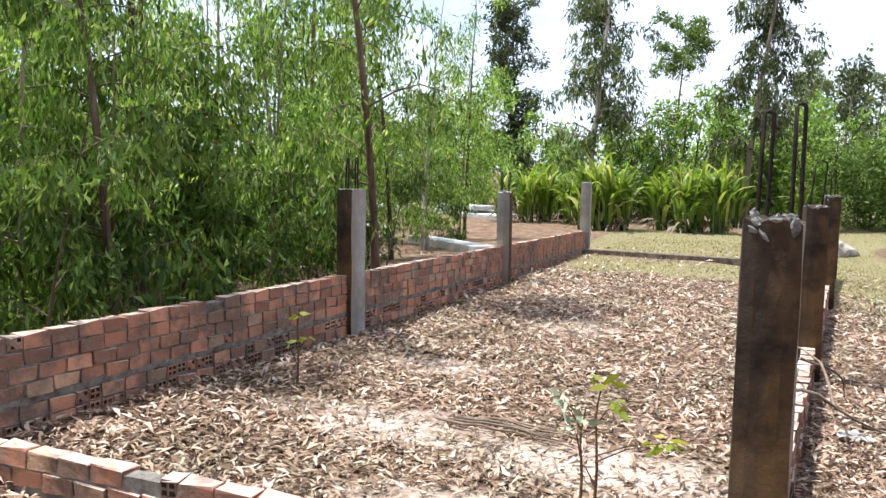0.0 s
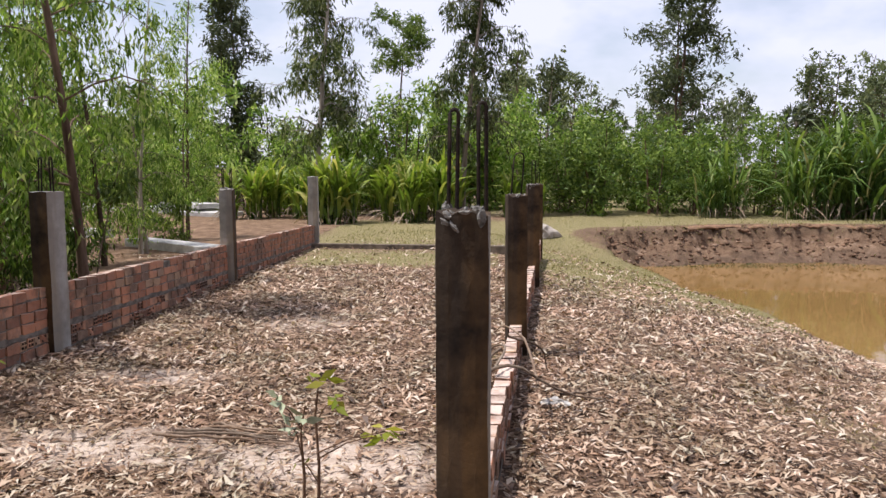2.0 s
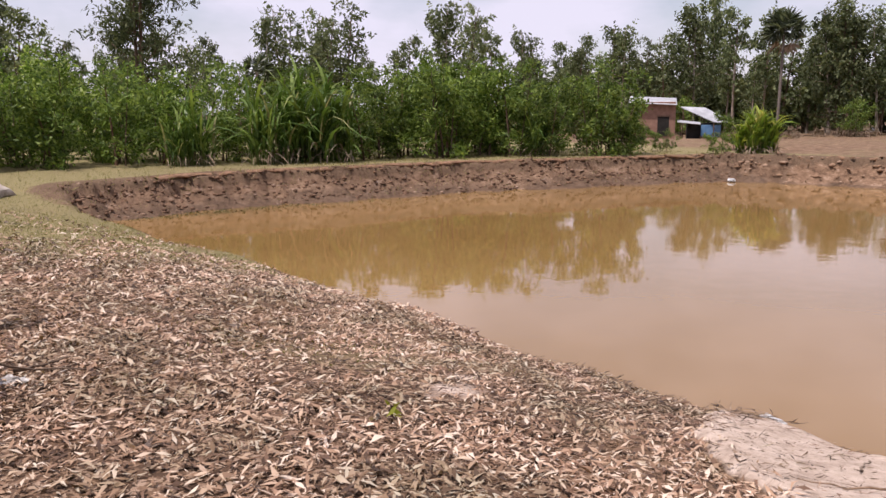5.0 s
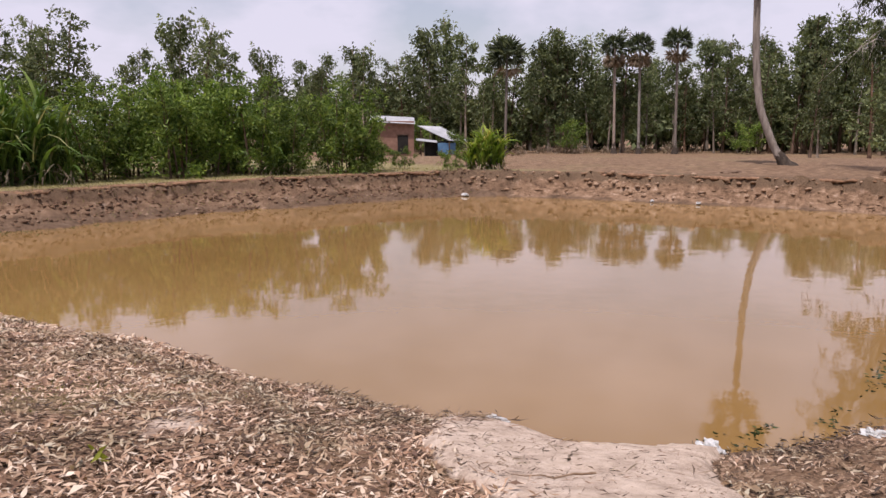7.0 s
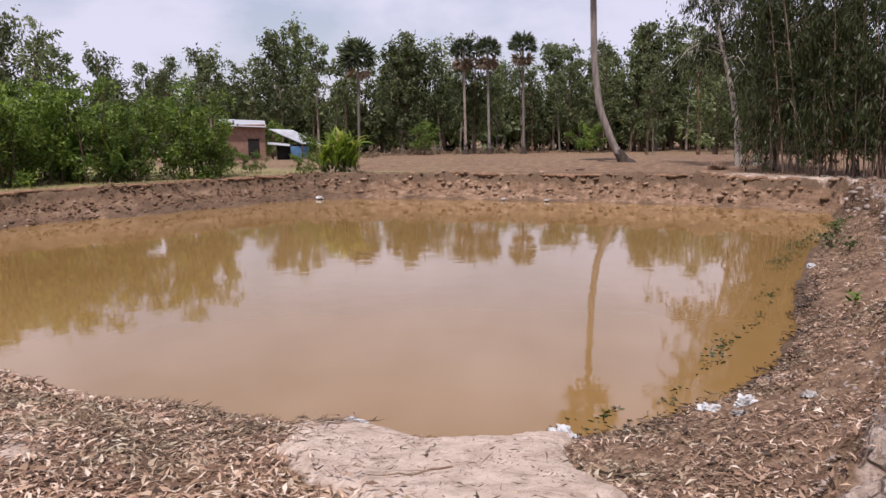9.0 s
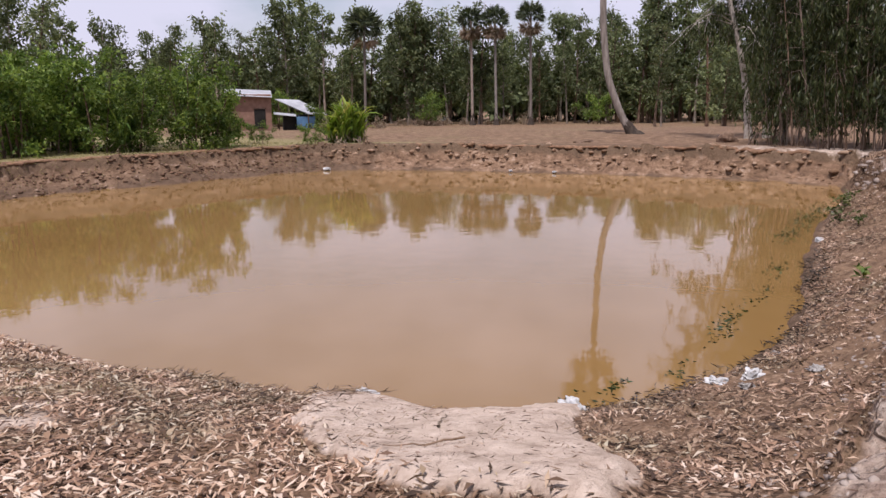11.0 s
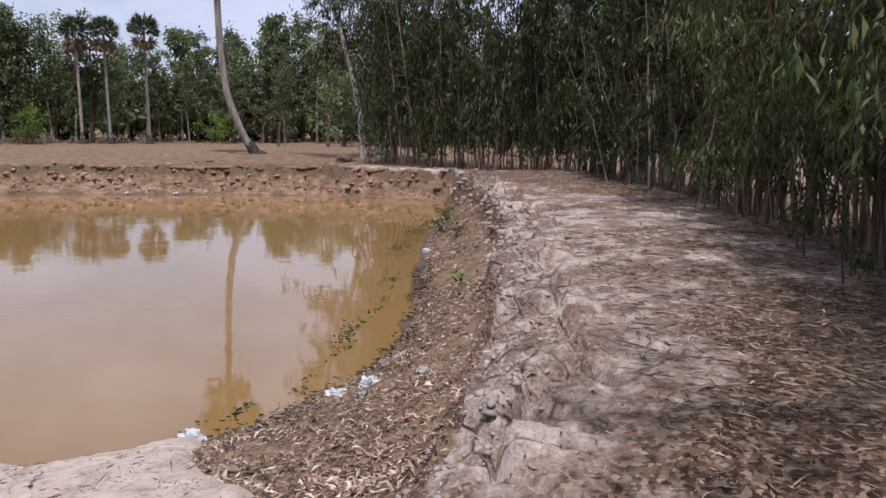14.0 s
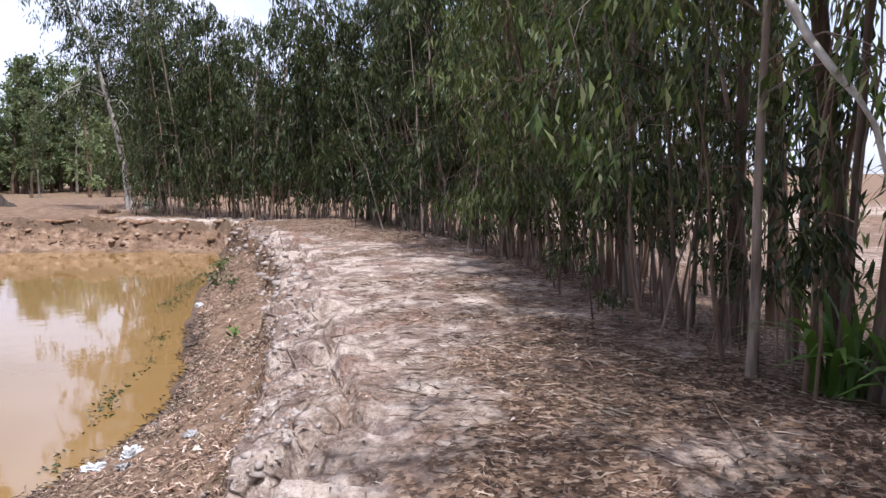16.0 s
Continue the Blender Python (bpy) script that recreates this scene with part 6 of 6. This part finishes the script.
def plastic_bag(x, y, size, seed, label, lift=0.0, material=M_PLASTIC):
    """A crumpled thin bag: folded film with torn corners."""
    rng = random.Random(seed)
    bm = bmesh.new()
    bmesh.ops.create_icosphere(bm, subdivisions=4 if size < 0.2 and x < 10 else 3, radius=1)
    off = Vector((seed * 3.1, seed * 1.7, 0))
    for v in bm.verts:
        p = v.co.copy()
        k = 0.75 + 0.7 * noise.noise(p * 1.6 + off) + 0.75 * abs(noise.noise(p * 3.1 - off)) + 0.25 * abs(noise.noise(p * 8.0 + off))
        v.co = Vector((p.x * k * size * 1.25, p.y * k * size * 0.75, max(-0.1, p.z * k + 0.35 * noise.noise(p * 2.4 + off)) * size * 0.6))
    z = max(ground_z(x, y), WATER_Z) + 0.03 * size + lift
    tagged(part("plastic_bag", bm, material, at=pose(x, y, z, 0, 0, rng.uniform(0, 360))), label, "litter", "rubbish by the water")


plastic_bag(6.22, 2.24, 0.095, 1, "crumpled white plastic bag at the water's edge", 0.01)
plastic_bag(7.25, 1.04, 0.10, 2, "crumpled white plastic bag on the leaf slope")
plastic_bag(7.10, 1.29, 0.075, 3, "small white plastic scrap on the slope")
plastic_bag(6.70, 0.98, 0.055, 4, "torn white plastic scrap among leaves", 0.0, M_FILM)
plastic_bag(6.95, 0.53, 0.06, 5, "dusty plastic scrap on the slope", 0.0, M_FILM)
plastic_bag(8.20, 0.98, 0.05, 6, "grey plastic scrap by the water", 0.0, M_FILM)
plastic_bag(5.52, 3.80, 0.07, 7, "white plastic scrap at the sand's edge")
plastic_bag(24.12, 18.98, 0.15, 8, "white plastic sheet at the far water's edge")
plastic_bag(26.28, 10.7, 0.08, 9, "white scrap below the far bank")
plastic_bag(26.12, 12.3, 0.08, 10, "white scrap under the far bank")
plastic_bag(15.5, 1.3, 0.10, 11, "white scrap on the slope beside the weeds")
plastic_bag(0.42, 5.3, 0.075, 12, "dusty clear plastic bag beside the low wall", 0.0, M_FILM)
plastic_bag(90.0, 52.0, 0.6, 13, "white sack before the far woods")


def rock(x, y, sx, sy, sz, seed, label, material=M_ROCK, name="boulder"):
    bm = bmesh.new()
    bmesh.ops.create_icosphere(bm, subdivisions=3, radius=1)
    for v in bm.verts:
        k = 1 + 0.35 * noise.noise(v.co * 1.3 + Vector((seed * 2.7, 0, 0))) + 0.12 * noise.noise(v.co * 4)
        v.co = Vector((v.co.x * k * sx, v.co.y * k * sy, v.co.z * k * sz))
    tagged(part(name, bm, material, at=pose(x, y, ground_z(x, y) + sz * 0.3, 0, 0, seed * 40)), label, "rock")


rock(0.9, 19.9, 0.55, 0.4, 0.26, 1, "pale rounded boulder lying in the grass")
rock(31.5, 6.0, 0.34, 0.3, 0.26, 3, "dark rotten stump on the bank", M_BARK_BROWN, "tree_stump")
rock(29.6, 10.9, 0.55, 0.2, 0.08, 4, "dark log lying on the far bank", M_BARK_BROWN, "log")
rock(4.98, -4.0, 0.17, 0.15, 0.15, 5, "grey stone at the foot of the tree row")


def lumps(x, y, size, flat, seed, sink=0.3, fine=1):
    """Angular lumps of earth at plan places, as corners and triangles."""
    rng = np.random.default_rng(seed)
    bm = bmesh.new()
    bmesh.ops.create_icosphere(bm, subdivisions=fine, radius=1)
    base = np.array([v.co for v in bm.verts])
    tri = np.array([[v.index for v in q.verts] for q in bm.faces])
    bm.free()
    n = len(x)
    shape = rng.uniform(0.65, 1.25, (n, len(base), 1))
    sc = np.stack([size * rng.uniform(0.7, 1.5, n), size * rng.uniform(0.7, 1.2, n), size * flat * rng.uniform(0.7, 1.2, n)], -1)
    a = rng.uniform(0, 6.28, n)
    p = base[None] * shape * sc[:, None]
    c, s = np.cos(a)[:, None], np.sin(a)[:, None]
    p = np.stack([p[..., 0] * c - p[..., 1] * s, p[..., 0] * s + p[..., 1] * c, p[..., 2]], -1)
    z = height(x, y) - sc[:, 2] * sink
    p += np.stack([x, y, z], -1)[:, None]
    f = tri[None] + (np.arange(n) * len(base))[:, None, None]
    return p.reshape(-1, 3), f.reshape(-1, 3)


def bank_lumps(n, area, lo, hi, size, flat, seed):
    rng = np.random.default_rng(seed)
    x, y = rng.uniform(area[0], area[1], n), rng.uniform(area[2], area[3], n)
    sd = shore_distance(x, y)
    keep = (sd > lo) & (sd < hi) & (sides(x, y)[1] > 0.5)
    x, y = x[keep], y[keep]
    return lumps(x, y, rng.uniform(size[0], size[1], len(x)), flat, seed + 1, 0.25)


v, f = merge([bank_lumps(5200, (2.5, 25, 19.5, 24), 0.72, 1.3, (0.02, 0.07), 0.6, 61), bank_lumps(5000, (2.5, 25, 19, 23.5), 0.15, 1.1, (0.02, 0.09), 0.55, 63)])
tagged(new("bank_clods", mesh_np("bank_clods", v, f, M_CLOD_BANK)), "dark crumbling earth lumps on the north bank", "earth", kind="stuff")
v, f = merge([bank_lumps(900, (24, 29.5, 1.5, 19.5), 0.9, 1.4, (0.03, 0.08), 0.5, 65), bank_lumps(2600, (24, 29.5, 1.5, 19.5), 0.5, 1.15, (0.03, 0.13), 0.6, 69), bank_lumps(3600, (24, 29, 1.5, 19.5), 0.12, 0.8, (0.015, 0.05), 0.6, 67)])
tagged(new("ochre_clods", mesh_np("ochre_clods", v, f, M_CLOD_EAST)), "ochre crumbling earth lumps on the far bank", "earth", kind="stuff")


def sod_lip(label, corners, seed):
    """The ragged sod that overhangs a cut bank, as a thick strip along its edge."""
    rng = np.random.default_rng(seed)
    c = np.array(corners)
    run = np.concatenate([[0], np.cumsum(np.hypot(*np.diff(c, axis=0).T))])
    u = np.arange(0, run[-1], 0.075)
    x, y = np.interp(u, run, c[:, 0]), np.interp(u, run, c[:, 1])
    e = 0.6
    gx = shore_distance(x + e, y) - shore_distance(x - e, y)
    gy = shore_distance(x, y + e) - shore_distance(x, y - e)
    k = np.ones(15) / 15
    gx, gy = np.convolve(np.pad(gx, 7, "edge"), k, "valid"), np.convolve(np.pad(gy, 7, "edge"), k, "valid")
    n = unit(np.stack([gx, gy], -1))
    reach = np.arange(0.3, 2.6, 0.04)
    z = np.stack([height(x + n[:, 0] * d, y + n[:, 1] * d) for d in reach], -1)
    s0 = reach[np.argmax(z > -0.24, axis=1)]
    s0 = np.minimum(s0, np.convolve(np.pad(s0, 2, "edge"), np.ones(5) / 5, "valid") + 0.05)
    wob = plan_noise(x, y, 0.5, 4, 0.65, 41)
    wide_ = plan_noise(x, y, 1.5, 4, 0.65, 43)
    out = s0 + 0.05 - 0.12 * wob - 0.22 * wide_ + rng.uniform(-0.03, 0.03, len(u))
    thick = 0.075 + 0.05 * plan_noise(x, y, 0.3, 3, 0.6, 42) + rng.uniform(-0.015, 0.015, len(u))
    thick = np.maximum(thick, 0.02)

    def ring(d, dz, base):
        px, py = x + n[:, 0] * d, y + n[:, 1] * d
        return np.stack([px, py, base + dz], -1)

    top = height(x + n[:, 0] * (s0 + 0.35), y + n[:, 1] * (s0 + 0.35))
    v = np.stack([ring(s0 + 0.75, -0.03, top), ring(s0 + 0.3, 0.018 + 0.02 * wob, top), ring(out, -0.025 + 0.02 * wob, top), ring(out + 0.02, -thick, top), ring(s0 + 0.30, -thick - 0.08, top)], 1)
    m = len(u)
    i, j = np.meshgrid(np.arange(m - 1), np.arange(4), indexing="ij")
    f = np.stack([i * 5 + j, i * 5 + j + 1, (i + 1) * 5 + j + 1, (i + 1) * 5 + j], -1).reshape(-1, 4)
    tagged(new("bank_edge", mesh_np("bank_edge", v.reshape(-1, 3), f, M_SOD)), label, "bank edge", kind="structure")


sod_lip("ragged brown sod overhanging the far earth bank", [(26.0, 3.0), (26.5, 6.9), (26.2, 10.8), (25.7, 15.2), (24.9, 17.4)], 81)
sod_lip("dark crumbling sod overhanging the north bank", [(23.6, 19.1), (21.6, 19.7), (17.6, 20.5), (14.3, 21.1), (10.2, 21.2), (7.0, 21.5), (5.2, 20.95)], 82)
rng9 = np.random.default_rng(71)
cx = np.concatenate([rng9.uniform(3.1, 10, 900), rng9.uniform(10, 23, 260)])
cy = np.interp(cx, CREST[:, 0], CREST[:, 1]) + np.concatenate([rng9.normal(-0.05, 0.28, 900), rng9.normal(0.0, 0.15, 260)])
v, f = lumps(cx, cy, np.concatenate([0.007 + 0.034 * rng9.random(900) ** 3.0, 0.03 + 0.07 * rng9.random(260) ** 2]), 0.6, 72, 0.3, 1)
tagged(new("ridge_clods", mesh_np("ridge_clods", v, f, M_CLOD_PALE)), "pale dry earth lumps along the ridge's broken edge", "earth", kind="stuff")


# floating weed along the southern shore
def weed(n, seed):
    rng = np.random.default_rng(seed)
    bits = []
    for cx, cy, r, k in ((6.55, 2.4, 0.10, 60), (6.95, 2.15, 0.12, 90), (7.7, 1.78, 0.15, 70), (9.3, 1.68, 0.22, 170), (9.9, 1.72, 0.25, 170), (11.3, 1.55, 0.25, 120), (13.0, 1.65, 0.3, 160), (16.3, 1.9, 0.45, 420), (18.4, 1.85, 0.5, 520), (20.2, 1.75, 0.5, 300), (5.0, 20.8, 1.2, 420), (8.0, 21.2, 1.4, 300)):
        k = int(k * (0.35 if cy < 15 else 1.6))
        p = np.stack([cx + rng.normal(0, r, k) * 1.3, cy + rng.normal(0, r * 0.28, k), np.full(k, WATER_Z + 0.008)], -1)
        ax = rng.normal(0, 1, (k, 3)) * np.array([1, 1, 0.0]) + np.array([0, 0, 0.1])
        bits.append(leaves(p, ax, rng.uniform(0.03, 0.08, k), rng.uniform(0.012, 0.028, k), rng))
    return merge(bits)


v, f = weed(1, 51)
tagged(new("water_weed", mesh_np("water_weed", v, f, M_WEED)), "dark green weed sprigs floating by the shore", "water weed", kind="stuff")


# ---------------------------------------------------------------- pale slabs beyond the western wall
def slab(x, y, lx, ly, h, turn, label, z=None):
    bm = box_bm(lx, ly, h, 0.012)
    tagged(part("concrete_slab", bm, M_SLAB, at=pose(x, y, (ground_z(x, y) - 0.02) if z is None else z, 0, 0, turn)), label, "slab", "slabs behind the wall")


slab(-6.3, 14.9, 2.8, 0.45, 0.17, -36, "pale concrete slab edging the bare plot")
slab(-12.0, 27.4, 5.5, 0.9, 0.22, -28, "long pale concrete slab on the ground")
slab(-9.6, 25.6, 2.0, 1.0, 0.16, -20, "pale concrete slab leaning on others")
slab(-10.6, 26.4, 2.4, 0.9, 0.16, -34, "stacked pale concrete slab", ground_z(-10.6, 26.4) + 0.22)
slab(-15.5, 29.5, 4.0, 1.0, 0.22, -20, "pale concrete slab under the trees")
slab(-10.5, 18.5, 3.2, 0.5, 0.18, -30, "pale concrete edging among saplings")
tagged(part("kerb", box_bm(4.3, 0.10, 0.22, 0.01), M_KERB, at=pose(-1.6, 15.15, -0.12, 0, 0, -6)), "low brick and concrete kerb closing the yard", "kerb", kind="structure")


# ---------------------------------------------------------------- house beyond the pond
def house():
    gx, gy = 53.4, 50.65
    z = ground_z(gx, gy)
    ob = thing("brick_house", "small red brick house with bleached sheet roofs", "house", at=pose(gx, gy, z - 0.1, 0, 0, -46))
    part("wall", box_bm(3.6, 3.4, 3.35, 0.02), M_HOUSEBRICK, ob, "unplastered red brick wall")
    # doorway and shed are solid boxes, their inner shade painted near-black
    d = part("door", box_bm(0.95, 0.1, 1.65, 0.01), M_DARK, ob, "doorway panel, near-black for the shade inside", pose(0.8, -1.69, 0.45))
    part("door_frame", box_bm(1.1, 0.06, 0.08, 0.01), M_BARK_BROWN, d, "", pose(0, -0.03, 1.67))
    part("roof", box_bm(4.0, 3.9, 0.05, 0.01), M_TIN, ob, "pale sheet-metal roof", pose(-0.1, -0.2, 3.46, 9, 3, 0))
    part("annex_wall", box_bm(2.2, 1.8, 1.55, 0.02), M_DARK, ob, "shed box beside the house, near-black for its shade", pose(3.9, -0.3, 0.0))
    # the annex roof falls towards the water and away from the house
    bm = bmesh.new()
    low_, up_ = [[bm.verts.new((x, y, h + k)) for x, y, h in ((2.2, 0.8, 2.9), (4.9, -2.2, 1.6), (6.5, -2.2, 1.55), (4.3, 0.8, 2.8))] for k in (0, 0.06)]
    bm.faces.new(low_[::-1])
    bm.faces.new(up_)
    for k in range(4):
        bm.faces.new((low_[k], low_[(k + 1) % 4], up_[(k + 1) % 4], up_[k]))
    part("annex_roof", bm, M_TIN, ob, "sloping bleached sheet roof")
    for k, (px, py, h) in enumerate(((4.9, -2.05, 1.55), (6.3, -2.05, 1.52), (2.5, 0.6, 2.75), (4.3, 0.6, 2.7))):
        part("roof_post", box_bm(0.09, 0.09, h, 0.01), M_BARK_BROWN, ob, "", pose(px, py, 0))
    part("awning", box_bm(1.9, 1.2, 0.05, 0.01), M_TIN, ob, "small sheet awning", pose(2.9, -1.8, 1.6, 8, 6, 0))
    part("tarpaulin", box_bm(1.6, 0.08, 1.0, 0.02), M_TARP, ob, "faded blue tarpaulin screen", pose(4.7, -1.7, 0.4))
    return ob


house()
brush = [make_tree("brush_pile", "heap of dry brush before the woods", "brush", 400, 0.9, 0.03, M_BARK_BROWN, M_DEADFROND, 350, (0.3, 0.06), 14, 0.05, 1.1, 0.6, (0, 0), 3, 0.2, 0.3, 0.8, 3, "brush heaps by the woods", 0.0, True)]
scatter(brush, [(78 + 1.6 * k + R.uniform(-0.6, 0.6), 53.5 - 1.9 * k + R.uniform(-0.6, 0.6), R.uniform(0.7, 1.3)) for k in range(9)] + [(55.2 + 0.9 * k + R.uniform(-0.3, 0.3), 46.4 - 0.9 * k + R.uniform(-0.3, 0.3), R.uniform(0.5, 0.9)) for k in range(6)], R)
bush = [make_tree("acacia_shrub", "small yellow-green bush on the bank before the house", "shrub", 410, 1.6, 0.03, M_BARK_BROWN, M_LEAF_ACA, 2500, (0.14, 0.04), 20, 0.05, 0.8, 0.1, (0, 0), 4, 0.12, 0.1, 0.7, 4, "", 0.8)]
scatter(bush, [(25.1, 23.0, 0.5), (28.3, 21.5, 0.9), (24.9, 20.1, 0.45), (82, 50, 2.2), (92, 33, 1.8), (72, 63, 2.5)], R)


# ---------------------------------------------------------------- the yard's walls, brick by brick
brick_wall("wall_west", "low unplastered red brick wall with grimy top", (-3.725, 2.2), (-3.725, 15.7), 0.70, 0.445, 6, 300, 31)
brick_wall("wall_east", "very low red brick wall with sunlit pink top", (-0.05, 2.85), (0.70, 14.9), 0.285, 0.24, 4, 290, 32)
brick_wall("wall_south", "low red brick wall with pale dusty top", (-3.66, 2.42), (-0.15, 2.55), 0.33, 0.31, 4, 150, 33)
